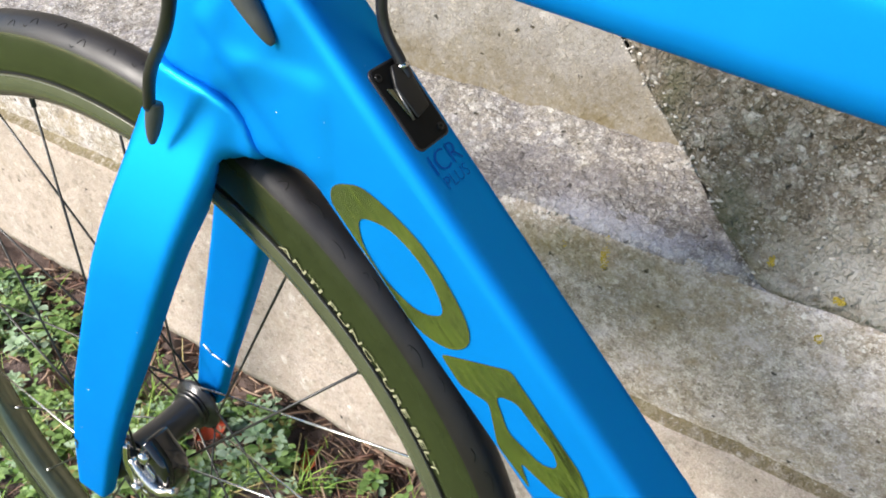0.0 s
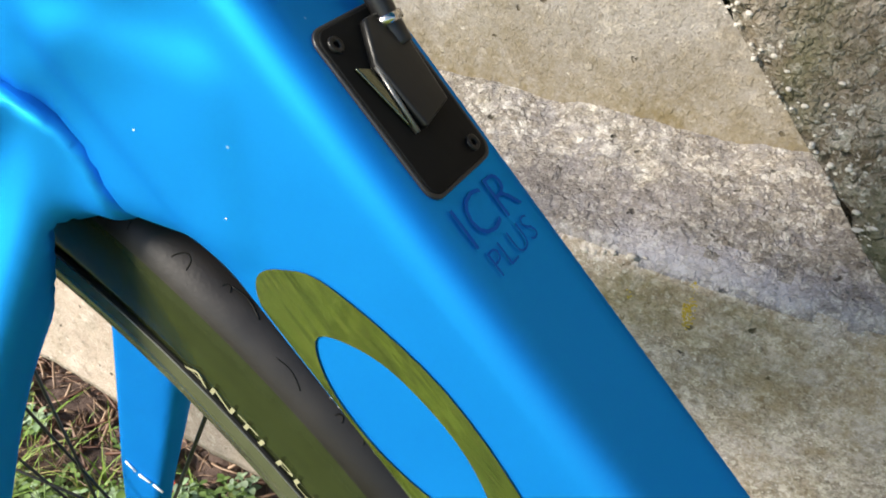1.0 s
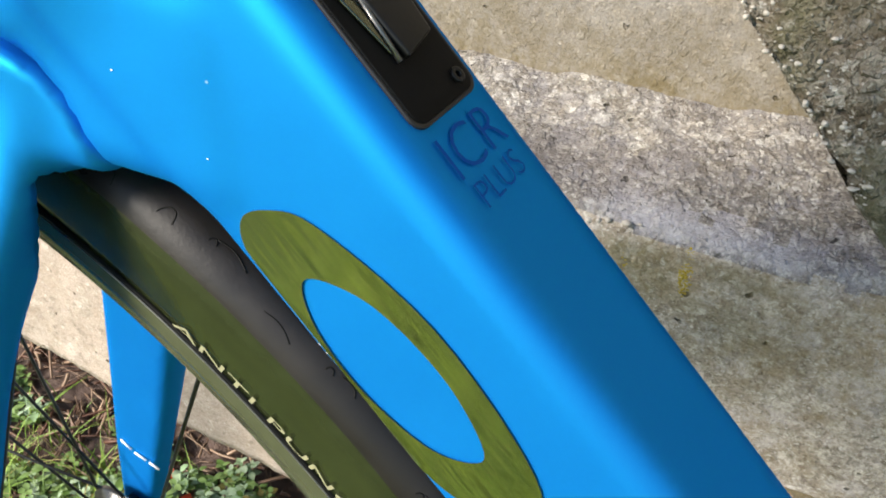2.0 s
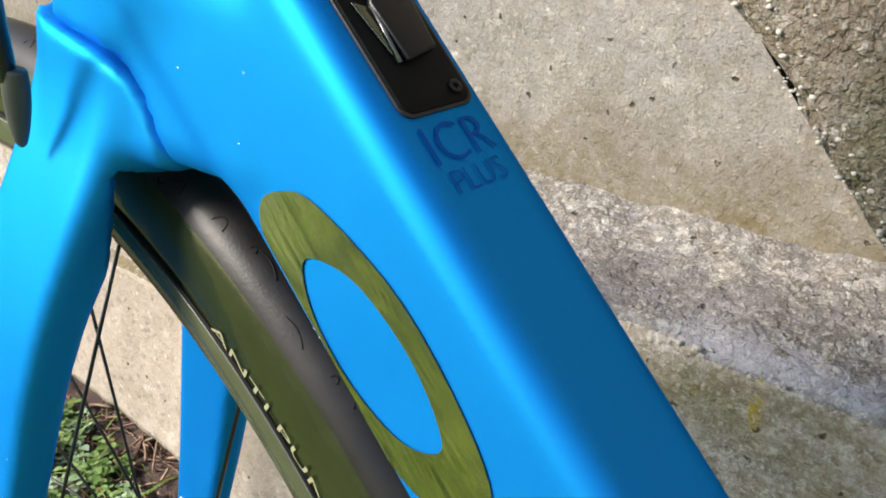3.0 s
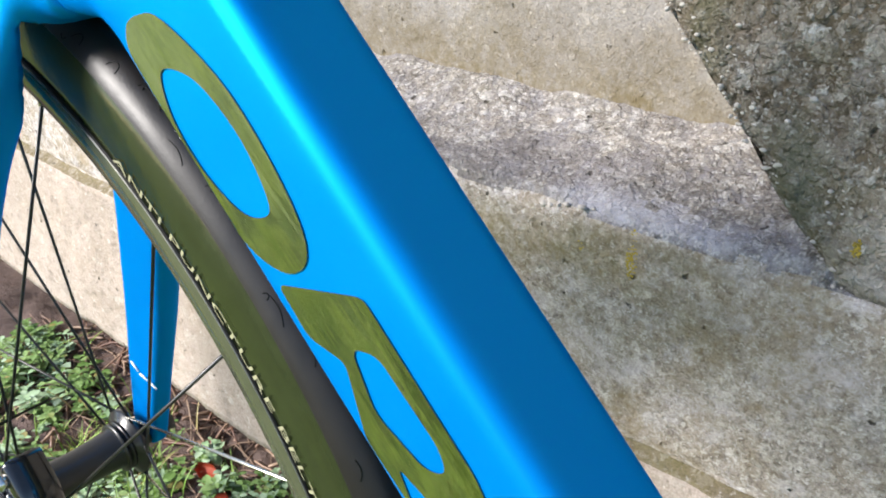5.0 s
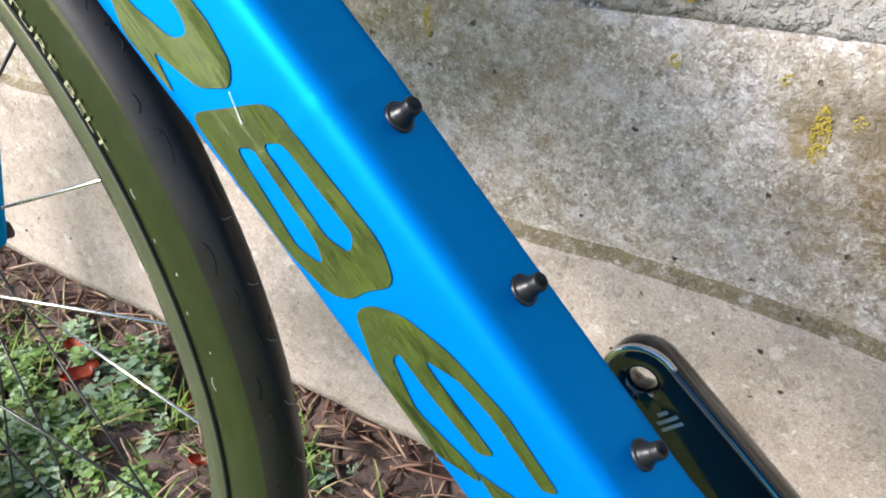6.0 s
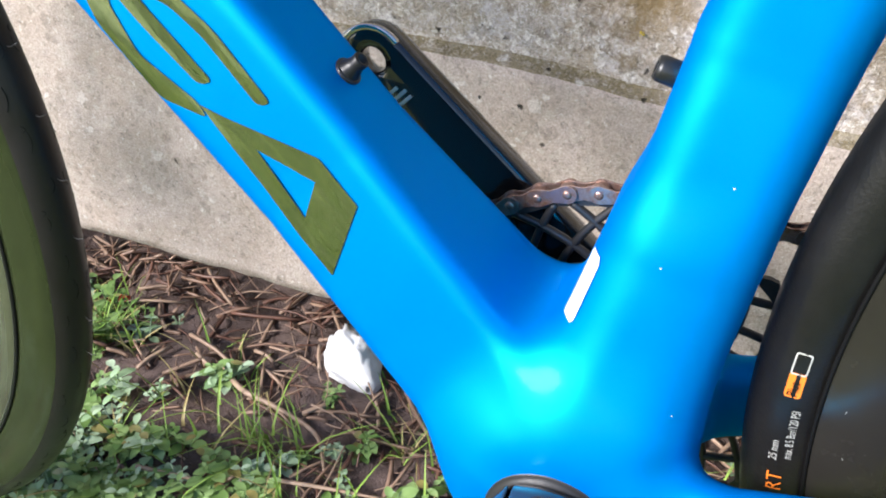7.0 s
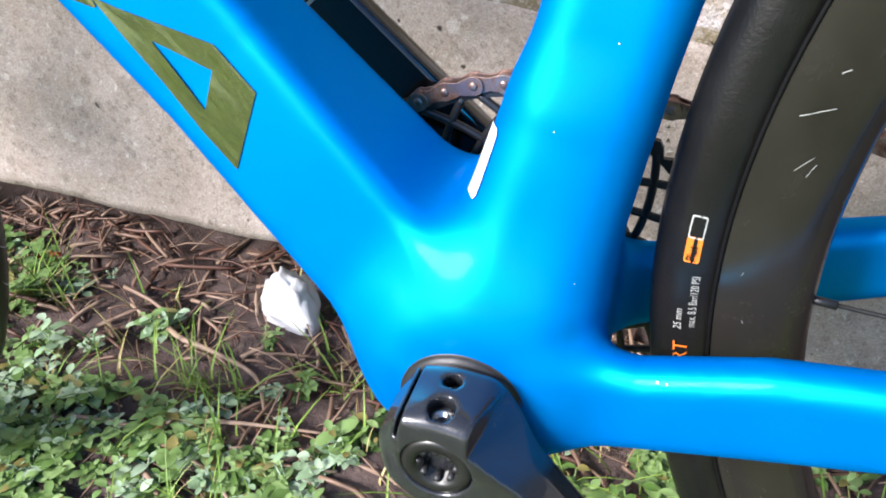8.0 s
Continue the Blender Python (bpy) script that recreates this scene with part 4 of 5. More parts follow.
boot((-0.4495, -0.0360, 0.6380), (-0.4400, -0.0378, 0.6620), 0.0054, fork)
mesh("brake_hose", *sweep([(-0.4435, -0.0385, 0.6590), (-0.4330, -0.0430, 0.6800), (-0.4080, -0.0520, 0.7080), (-0.3960, -0.0560, 0.7330), (-0.388, -0.058, 0.770), (-0.392, -0.055, 0.84)], 0.0027, 12), HOSE, fork, "black brake hose")
boot((-0.3835, -0.0225, 0.6985), (-0.4020, -0.0255, 0.7255), 0.0066, bike_frame)
mesh("brake_hose", *sweep([(-0.4000, -0.0260, 0.7225), (-0.4110, -0.0310, 0.7400), (-0.4300, -0.0340, 0.7620), (-0.452, -0.034, 0.79), (-0.470, -0.025, 0.83)], 0.0025, 12), HOSE, bike_frame, "black brake hose")


# ---- wheels ----
REAR_HALF = [(0.0225, 0.0100), (0.0216, 0.0112), (0.0175, 0.0122), (0.0129, 0.0128), (0.0083, 0.0119), (0.0041, 0.0092), (0.0013, 0.0052)]
FRONT_HALF = [(0.0337, 0.0120), (0.0327, 0.0125), (0.0285, 0.0129), (0.0215, 0.0131), (0.0150, 0.0129), (0.0095, 0.0118), (0.0054, 0.0093), (0.0018, 0.0054)]


def wheel(name, centre, tyre_r, half, rim_depth, rim_half, label, spokes, phase, rim_mat, rim_label, bright=()):
    hub_c = Vector(centre)
    R, bead = tyre_r, half[0][0]
    prof = [(R - d, -o) for d, o in half] + [(R, 0.0)] + [(R - d, o) for d, o in reversed(half)]
    k = len(prof)
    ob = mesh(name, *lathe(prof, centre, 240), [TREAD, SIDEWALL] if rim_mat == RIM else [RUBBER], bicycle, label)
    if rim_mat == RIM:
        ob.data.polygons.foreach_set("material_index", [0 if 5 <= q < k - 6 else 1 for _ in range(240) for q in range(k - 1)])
    B = R - bead + 0.0005
    D, w = rim_depth, rim_half
    prof = [(B, -0.80 * w), (B + 0.001, -0.86 * w), (B - 0.001, -0.93 * w), (B - 0.30 * D, -w), (B - 0.66 * D, -0.96 * w), (B - 0.90 * D, -0.74 * w), (B - 0.98 * D, -0.40 * w), (B - D, 0.0)]
    prof += [(r, -o) for r, o in reversed(prof[:-1])]
    mesh("rim", *lathe(prof, centre, 200, closed=True), rim_mat, ob, rim_label)
    mesh("bead_line", *lathe([(B + 0.0002 + 0.0008 * math.cos(q), -0.93 * w + 0.0008 * math.sin(q)) for q in (0, 1.05, 2.1, 3.14, 4.19, 5.24)], centre, 200, closed=True), MATT_BLACK, ob, "dark gap between tyre and rim")
    if rim_mat == RIM:
        # pale ring that draws the bright reflection along the rim edge
        mesh("rim_edge_glint", *lathe([(B - 0.0014 + 0.00035 * math.cos(q), -0.945 * w + 0.00035 * math.sin(q)) for q in (0, 1.57, 3.14, 4.71)], centre, 200, closed=True), ALU, ob, "thin worn bright edge of the rim")
    hub = mesh("hub", *lathe([(0.0, -0.046), (0.007, -0.046), (0.0085, -0.040), (0.0130, -0.0375), (0.0215, -0.0355), (0.0215, -0.0325), (0.0150, -0.0300), (0.0125, -0.022), (0.0115, 0.0), (0.0125, 0.022), (0.0150, 0.0300),
                              (0.0215, 0.0325), (0.0215, 0.0355), (0.0130, 0.0375), (0.0085, 0.040), (0.007, 0.046), (0.0, 0.046)], centre, 48), BLACK, ob, "black alloy hub")
    for o in (-0.0290, -0.0255, 0.0255, 0.0290):
        mesh("hub_ring", *lathe([(0.0120, o - 0.0012), (0.0158, o - 0.0009), (0.0158, o + 0.0009), (0.0120, o + 0.0012)], centre, 40), DARK_STEEL, hub, "dull machined ring")
    for i in range(spokes):
        side = 1 if i % 2 else -1
        a = 2 * math.pi * i / spokes + phase
        lean = radians(62) * (-1 if (i // 2) % 2 else 1)
        p = hub_c + Vector((0.0195 * math.cos(a + lean), side * 0.034, 0.0195 * math.sin(a + lean)))
        q = hub_c + Vector(((B - D + 0.004) * math.cos(a), side * 0.003, (B - D + 0.004) * math.sin(a)))
        # listed spokes take pale steel in place of the light they catch
        sp = mesh("spoke", *sweep([p, p.lerp(q, 0.5), q], 0.00085, 7, steps=1), STEEL if i in bright else DARK_STEEL, ob)
        mesh("nipple", *sweep([q + (p - q).normalized() * 0.011, q], 0.0017, 8, steps=1), STEEL if i % 3 else DARK_STEEL, sp)
    return ob


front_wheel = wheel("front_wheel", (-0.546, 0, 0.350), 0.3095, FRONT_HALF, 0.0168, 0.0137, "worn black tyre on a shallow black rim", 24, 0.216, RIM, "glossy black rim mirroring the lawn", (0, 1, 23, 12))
rear_wheel = wheel("rear_wheel", (0.3945, 0, 0.339), 0.3365, REAR_HALF, 0.0335, 0.0130, "black road tyre on a deep black rim", 24, 0.05, REAR_RIM, "scratched dark deep rim")


def on_tyre(centre, R, ang, off, lift=0.0004):
    """A place on a tyre: angle in degrees about the hub, distance round the section from the crown (towards the near side)."""
    half = [(0.0, 0.0)] + (FRONT_HALF if R < 0.32 else REAR_HALF)[::-1]
    run = 0.0
    for (d0, o0), (d1, o1) in zip(half, half[1:]):
        ln = math.hypot(d1 - d0, o1 - o0)
        if off <= run + ln or (d1, o1) == half[-1]:
            t = (off - run) / ln
            d, o = d0 + (d1 - d0) * t + lift * -(o1 - o0) / ln, o0 + (o1 - o0) * t + lift * (d1 - d0) / ln
            break
        run += ln
    a = radians(ang)
    return Vector((centre[0] + (R - d) * math.cos(a), centre[1] - o, centre[2] + (R - d) * math.sin(a)))


FC, RC = (-0.546, 0, 0.350), (0.3945, 0, 0.339)


def arc_text(name, text, size, centre, R, ang, off, material, parent, label, wide=1.0, span=0.0):
    """Letters round a tyre's near side, their heads towards the tread."""
    k = 180 / math.pi / R * wide
    if span:
        probe = lettering(name, text, size, lambda c: c.copy(), material, parent)
        xs = [v.co.x for v in probe.data.vertices]
        bpy.data.objects.remove(probe)
        k = span / (max(xs) - min(xs))
    return lettering(name, text, size, lambda c: on_tyre(centre, R, ang - c.x * k, off - c.y, 0.0008), material, parent, label)


# ---- cranks, ring and chain ----
AX = Vector((0.112, 0, -0.1206)).normalized()      # the near arm points this way
SIDE = Vector((AX.z, 0, -AX.x))


def arm_outline(length, w0, w1, n=10):
    pts = []
    for i in range(n + 1):
        a = math.pi / 2 + math.pi * i / n
        pts.append((w0 * math.cos(a), w0 * math.sin(a)))
    for i in range(n + 1):
        a = -math.pi / 2 + math.pi * i / n
        pts.append((length + w1 * math.cos(a), w1 * math.sin(a)))
    return pts


def crank_field(x, y, z):
    u, n = (x - BB[0]) * AX.x + (z - BB[1]) * AX.z, (x - BB[0]) * -AX.z + (z - BB[1]) * AX.x
    head = drum(x, y, z, (BB[0], -0.0635, BB[1]), 0.0232, 0.0135, 0.0065)
    q = [np.abs(x - BB[0] + 0.0005) - 0.0150 + 0.004, np.abs(y + 0.0660) - 0.0135 + 0.004, np.abs(z - BB[1] - 0.0095) - 0.0105 + 0.004]
    lug = np.sqrt(sum(np.maximum(v, 0) ** 2 for v in q)) + np.minimum(np.maximum(np.maximum(q[0], q[1]), q[2]), 0) - 0.004
    arm = bar(x, y, z, (BB[0], -0.0640, BB[1]), (BB[0] + AX.x * 0.170, -0.0680, BB[1] + AX.z * 0.170), (0.0205, 0.0135), (0.0135, 0.0075), 0.0050)
    f = smin(smin(head, lug, 0.005), arm, 0.010)
    # flat upper flank, and the facet beside the clamp
    f = np.maximum(f, (n * 0.95 - (y + 0.0640) * 0.30) - 0.0195 + 0.030 * np.clip(u, 0, 0.2) - np.clip(-u, 0, 0.02) * 0.9)
    f = np.maximum(f, (-(x - BB[0]) * 0.86 + (z - BB[1]) * 0.51) - 0.0218)
    for yb, r in ((-0.0735, 0.0048), (-0.0612, 0.0033)):
        hole = np.maximum(np.sqrt((x - BB[0] - 0.0005) ** 2 + (y - yb - (z - BB[1] - 0.024) * -0.25) ** 2) - r, BB[1] + 0.0160 - z)
        f = np.maximum(f, -hole)
    slit = np.maximum(np.abs(x - BB[0] + 0.0125 - (z - BB[1] - 0.02) * 0.2) - 0.0007, BB[1] + 0.0095 - z)
    f = np.maximum(f, -slit)
    f = np.maximum(f, -np.maximum(np.sqrt((x - BB[0]) ** 2 + (z - BB[1]) ** 2) - 0.0128, y + 0.0740))
    tip = np.sqrt((u - 0.170) ** 2 + n ** 2) - 0.0072
    return np.maximum(f, -tip)


CV, CF = skin(crank_field, (-0.032, -0.083, 0.140), (0.140, -0.046, 0.318), 0.0011)
crank_near = mesh("crank", CV, CF, CRANK, bicycle, "glossy black hollow crank arm, pedal removed")
cap = mesh("axle_cap", *lathe([(0.0, -0.0735), (0.0070, -0.0735), (0.0074, -0.0790), (0.0100, -0.0797), (0.0124, -0.0790), (0.0127, -0.0742)], (BB[0], 0, BB[1]), 48), CAP, crank_near, "dark grey alloy axle cap with toothed socket")
for i in range(8):
    a = 2 * math.pi * i / 8
    p = Vector((BB[0] + 0.0068 * math.cos(a), -0.0765, BB[1] + 0.0068 * math.sin(a)))
    mesh("tooth", *sweep([p + Vector((0, 0.002, 0)), p - Vector((0, 0.0022, 0))], 0.0013, 8, steps=1), SATIN_BLACK, cap)
ring_seal = mesh("bearing_seal", *lathe([(0.0150, -0.0400), (0.0236, -0.0400), (0.0240, -0.0475), (0.0234, -0.0490), (0.0228, -0.0486), (0.0222, -0.0500), (0.0180, -0.0505), (0.0165, -0.0510)], (BB[0], 0, BB[1]), 64), SATIN_BLACK, bicycle, "black bottom bracket cover")
for yb, r, mat, lab in ((-0.0730, 0.0041, STEEL, "bright steel pinch bolt"), (-0.0608, 0.0026, DARK_STEEL, "dark steel retaining screw")):
    mm = Matrix.Translation((BB[0] + 0.0005, yb, BB[1] + 0.0158))
    v1, f1 = lathe([(0.0, 0.0), (r * 0.5, 0.0), (r * 0.55, 0.0022), (r * 0.9, 0.0024), (r, 0.0018), (r, -0.003)], (0, 0, 0), 22)
    mesh("pinch_bolt", [mm @ Vector((p[0], -p[2], p[1])) for p in v1], f1, mat, crank_near, lab)

far = -AX
crank_far = part("crank", solid_plate(arm_outline(0.1650, 0.0290, 0.0155), 0.0125, 0.0035, lambda a, b, c: Vector((BB[0], 0.0565 + c, BB[1])) + far * a + SIDE * b,
                                      holes=[disc(0.0056, 22, 0.1650, 0)]), GLOSS_BLACK, bicycle, "glossy black crank arm with worn silver tip, pedal removed")
mesh("worn_edge", *sweep([Vector((BB[0], 0.0575, BB[1])) + far * (0.165 + 0.0148 * math.cos(a)) + SIDE * (0.0148 * math.sin(a)) for a in [radians(d) for d in range(-95, 41, 15)]], 0.0016, 8, steps=2), STEEL, crank_far, "scuffed bare metal edge")
for i, w in enumerate((0.0045, 0.0095, 0.0100)):
    c = Vector((BB[0], 0.0560, BB[1])) + far * (0.150 - 0.0032 * i)
    part("print_bar", solid_plate([(-0.0008, -w / 2), (0.0008, -w / 2), (0.0008, w / 2), (-0.0008, w / 2)], 0.0003, 0, lambda a, b, cc, c=c: c + far * a + SIDE * b + Vector((0, -cc, 0))), PRINT, crank_far)

for (r0, r1, y, nt) in ((0.0805, 0.0835, 0.0435, 43),):
    outer = []
    for i in range(nt * 4):
        a = 2 * math.pi * i / (nt * 4)
        outer.append(((r1 + (0.0036 if i % 4 == 1 else 0.0022 if i % 4 in (0, 2) else -0.0006)) * math.cos(a), (r1 + (0.0036 if i % 4 == 1 else 0.0022 if i % 4 in (0, 2) else -0.0006)) * math.sin(a)))
    chainring = part("chainring", solid_plate(outer, 0.0024, 0, lambda a, b, c: (BB[0] + a, y - 0.0012 + c, BB[1] + b), holes=[disc(r0, 60)]), SATIN_BLACK, bicycle, "black open-lattice chainring", smooth=False)
mesh("hub_band", *lathe([(0.012, 0.0380), (0.050, 0.0430), (0.052, 0.0460), (0.012, 0.0500)], (BB[0], 0, BB[1]), 48, closed=True), SATIN_BLACK, chainring)
mesh("inner_band", *lathe([(0.0450, 0.0410), (0.0490, 0.0410), (0.0490, 0.0450), (0.0450, 0.0450)], (BB[0], 0, BB[1]), 72, closed=True), SATIN_BLACK, chainring)
base = Vector((BB[0], 0.0432, BB[1]))
for i in range(20):
    for turn, start in ((1, 44.0), (-1, 43.0)):
        pts = []
        for r in (0.0470, 0.0560, 0.0650, 0.0740, 0.0820):
            a = radians(start + 18 * i) + turn * math.log(r / 0.0735)
            pts.append(base + Vector((r * math.cos(a), 0, r * math.sin(a))))
        mesh("rib", *sweep(pts, 0.0018, 8, flat=1.0, steps=3), SATIN_BLACK, chainring)
for i in range(5):
    a = 2 * math.pi * (i + 0.3) / 5
    p = Vector((math.cos(a), 0, math.sin(a)))
    mesh("spider_arm", *sweep([base + p * 0.030, base + p * 0.048], 0.0042, 10, steps=1), SATIN_BLACK, chainring)


def chain_path():
    """Pin centres, one every half inch, over the ring and straight back."""
    pts = []
    r = 0.0865
    for i in range(9, 0, -1):
        a = math.pi / 2 + 0.0127 / r * (i - 0.30)
        pts.append((BB[0] + r * math.cos(a), BB[1] + r * math.sin(a)))
    x, z = pts[-1]
    x0, z0 = 0.0045, 0.3713
    for i in range(0, 29):
        pts.append((x0 + 0.01268 * i, z0 - 0.00075 * i))
    return pts


cp = chain_path()


def link_plate(p, q, y0, thick, waist, r):
    p, q = Vector((p[0], 0, p[1])), Vector((q[0], 0, q[1]))
    d = (q - p).normalized()
    n = Vector((-d.z, 0, d.x))
    L = (q - p).length
    pts = []
    for i in range(9):
        a = math.pi / 2 + math.pi * i / 8
        pts.append((r * math.cos(a), r * math.sin(a)))
    pts.append((L / 2, -waist))
    for i in range(9):
        a = -math.pi / 2 + math.pi * i / 8
        pts.append((L + r * math.cos(a), r * math.sin(a)))
    pts.append((L / 2, waist))
    return solid_plate(pts, thick, 0.00025, lambda a, b, c: p + d * a + n * b + Vector((0, y0 + c, 0)))


chain = None
for i in range(len(cp) - 1):
    outer = i % 2 == 0
    ys = (0.0435 - 0.0035, 0.0435 + 0.0026) if outer else (0.0435 - 0.0024, 0.0435 + 0.0016)
    bms = [link_plate(cp[i], cp[i + 1], y, 0.0009, 0.0028, 0.0041) for y in ys]
    me = bpy.data.meshes.new("tmp")
    whole = bmesh.new()
    for bm in bms:
        bm.to_mesh(me)
        whole.from_mesh(me)
        bm.free()
    bpy.data.meshes.remove(me)
    if chain is None:
        chain = part("chain", whole, CHAIN, bicycle, "rusty steel roller chain", smooth=False)
    else:
        part("chain_link", whole, CHAIN, chain, smooth=False)
    if chain is not None:
        c = Vector((cp[i + 1][0], 0.0435, cp[i + 1][1]))
        mesh("pin", *lathe([(0.0, -0.0041), (0.0012, -0.0042), (0.0017, -0.0038), (0.0018, -0.0036), (0.0038, -0.0020), (0.0038, 0.0020), (0.0018, 0.0036), (0.0, 0.0040)], c, 16), CHAIN, chain)


# printing on the tyres
arc_text("tyre_print", "ANTI PUNCTURE BELT", 0.0052, FC, 0.3095, 44.0, 0.0378, YELLOW_PRINT, front_wheel, "cream printed words on the tyre", span=29.0)
for k, (ang, wd, mat, lab) in enumerate(((177.6, 0.0046, PRINT, "outlined printed badge on the tyre"), (179.2, 0.0052, ORANGE, "orange printed badge on the tyre"))):
    half_a = math.degrees(wd / 0.3225)
    ring = [(ang + half_a * ca, 0.0195 + 0.0026 * sa) for ca, sa in round_rect(1.0, 1.0, 0.25, 4)]
    inner = [(ang + half_a * 0.86 * ca, 0.0195 + 0.0021 * sa) for ca, sa in round_rect(1.0, 1.0, 0.25, 4)]
    part("tyre_badge", solid_plate(ring, 0, 0, lambda p, q, r: on_tyre(RC, 0.3365, p, q, 0.0003), holes=[inner] if k == 0 else []), mat, rear_wheel, lab)
arc_text("tyre_print", "Plus", 0.0046, RC, 0.3365, 179.4, 0.0208, MATT_BLACK, rear_wheel, "dark printed word on the orange badge", 0.9)
arc_text("tyre_print", "25 mm", 0.0040, RC, 0.3365, 184.4, 0.0192, PRINT, rear_wheel, "pale printed size on the tyre", 0.85)
arc_text("tyre_print", "max. 8.5 Bar/120 PSI", 0.0040, RC, 0.3365, 183.0, 0.0236, PRINT, rear_wheel, "pale printed pressure on the tyre", 0.70)
arc_text("tyre_print", "RT", 0.0070, RC, 0.3365, 187.0, 0.0215, ORANGE, rear_wheel, "orange printed letters on the tyre", 1.1)


# moulded sipes round the front tyre's tread, and a few rubber hairs
sip, sip_rng = [], random.Random(41)
for i in range(96):
    ang = i * 3.75 + 1.2 + sip_rng.uniform(-0.5, 0.5)
    o = 0.0035 + 0.0028 * (i % 3) + sip_rng.uniform(-0.0006, 0.0006)
    span = sip_rng.uniform(0.7, 1.5)
    dash = [(-0.75 * span, 0.0016), (-0.25, 0.0002), (0.30 * span, -0.0002), (0.85 * span, 0.0004)]
    hook = [(0.95, 0.0020), (1.12, 0.0008), (1.35, 0.0010), (1.45, 0.0022)]
    if 60 < ang < 170:
        dash, hook = [(-0.45, 0.0024), (-0.30, -0.0003), (0.08, -0.0009), (0.42, 0.0008), (0.55, 0.0024)], [(0.9, 0.0040), (1.2, 0.0052), (1.5, 0.0040)]
    for line in (dash, hook) if i % 2 else (dash,):
        pts = [on_tyre(FC, 0.3095, ang + da, o + do, 0.0) for da, do in line]
        sip.append(sweep(pts, 0.00017 + sip_rng.uniform(0, 0.00012), 5, steps=3))
        sip.append(sweep([Vector((p.x, -p.y, p.z)) for p in pts], 0.0002, 5, steps=3))
mesh("tread_pattern", *join(*sip), MATT_BLACK, front_wheel, "fine moulded tread marks")["kind"] = "stuff"
for ang in (22.0, 17.0, 12.5, 7.0, 1.5, -4.0, -13.0, -17.5, 131.0):
    p = on_tyre(FC, 0.3095, ang, 0.001 if ang < 100 else 0.004, 0.0)
    o = (p - Vector(FC)).normalized()
    mesh("rubber_hair", *sweep([p, p + o * 0.003 + Vector((0.0005, -0.001, 0.0)), p + o * 0.0055 + Vector((0.002, -0.001, 0.0015))], 0.00022, 5, steps=2), SATIN_BLACK, front_wheel)

for ang, off, da, do in ((26.2, 0.0345, -0.8, 0.0006), (9.3, 0.0325, -1.3, 0.0012), (22.0, 0.0352, -0.35, 0.0), (15.5, 0.0340, -0.25, 0.0003), (19.0, 0.0300, -0.2, 0.0008), (12.0, 0.0285, -0.25, -0.0005)):
    pts = [on_tyre(FC, 0.3095, ang + da * q, off + do * math.sin(math.pi * q), 0.0001) for q in (0, 0.35, 0.7, 1)]
    mesh("scuff", *sweep(pts, 0.00022, 5, steps=2), PRINT, front_wheel, "pale rubbed mark on the sidewall")

# brake caliper behind the near fork blade
cal = Vector((-0.490, -0.0400, 0.390))
ca, cb = Vector((-0.41, 0, -0.912)), Vector((0.912, 0, -0.41))     # along the blade, and behind it
cmap = lambda p, q, r: cal + ca * p + cb * q + Vector((0, r, 0))
caliper = part("brake_caliper", solid_plate(corners([(-0.030, -0.015), (-0.021, 0.006), (-0.008, 0.015), (0.016, 0.017), (0.030, 0.008), (0.033, -0.007), (0.020, -0.016)], 0.006), 0.020, 0.004, lambda p, q, r: cmap(p, q, r - 0.010)), GLOSS_BLACK, bicycle, "black hydraulic disc brake caliper")
part("caliper_plate", solid_plate(corners([(-0.014, -0.006), (-0.010, 0.004), (0.012, 0.006), (0.018, -0.004)], 0.003), 0.0016, 0.0005, lambda p, q, r: cmap(p, q, -0.0100 - r)), STEEL, caliper, "bare alloy cover plate")
for p, q in ((-0.021, -0.008), (0.021, -0.006)):
    mesh("mount_bolt", *sweep([cmap(p, q, -0.009), cmap(p, q, -0.0145)], 0.0038, 14, steps=1), STEEL, caliper, "bright steel mounting bolt")
mesh("caliper_edge", *sweep([(-0.503, -0.0520, 0.402), (-0.491, -0.0530, 0.3925), (-0.479, -0.0520, 0.3875), (-0.467, -0.0500, 0.394)], lambda t: 0.0036 - 0.002 * abs(t - 0.5), 12, steps=4), STEEL, caliper, "polished lower edge of the caliper")
mesh("rotor_fin", *sweep([(-0.512, -0.0480, 0.406), (-0.5135, -0.0490, 0.390), (-0.508, -0.0490, 0.374), (-0.497, -0.0480, 0.368)], 0.0026, 10, steps=4), STEEL, caliper, "bright bare-metal fin")
axle_end = mesh("axle_end", *lathe([(0.0, -0.0575), (0.0040, -0.0575), (0.0052, -0.0565), (0.0058, -0.053), (0.0058, 0.060), (0.0062, 0.0645), (0.0, 0.066)], FC, 28), SATIN_BLACK, bicycle, "black through axle")

# thin white marks on the fork blades
for side, pts in ((1, ((-0.5395, 0.4085), (-0.5310, 0.4035), (-0.5210, 0.4020), (-0.5130, 0.4000))),):
    for i in range(len(pts) - 1):
        p, q = (Vector((x, side * 0.0452, z)) for x, z in (pts[i], pts[i + 1]))
        mesh("white_mark", *sweep([p, p.lerp(q, 0.8)], 0.0006, 5, steps=1), WHITE, fork)

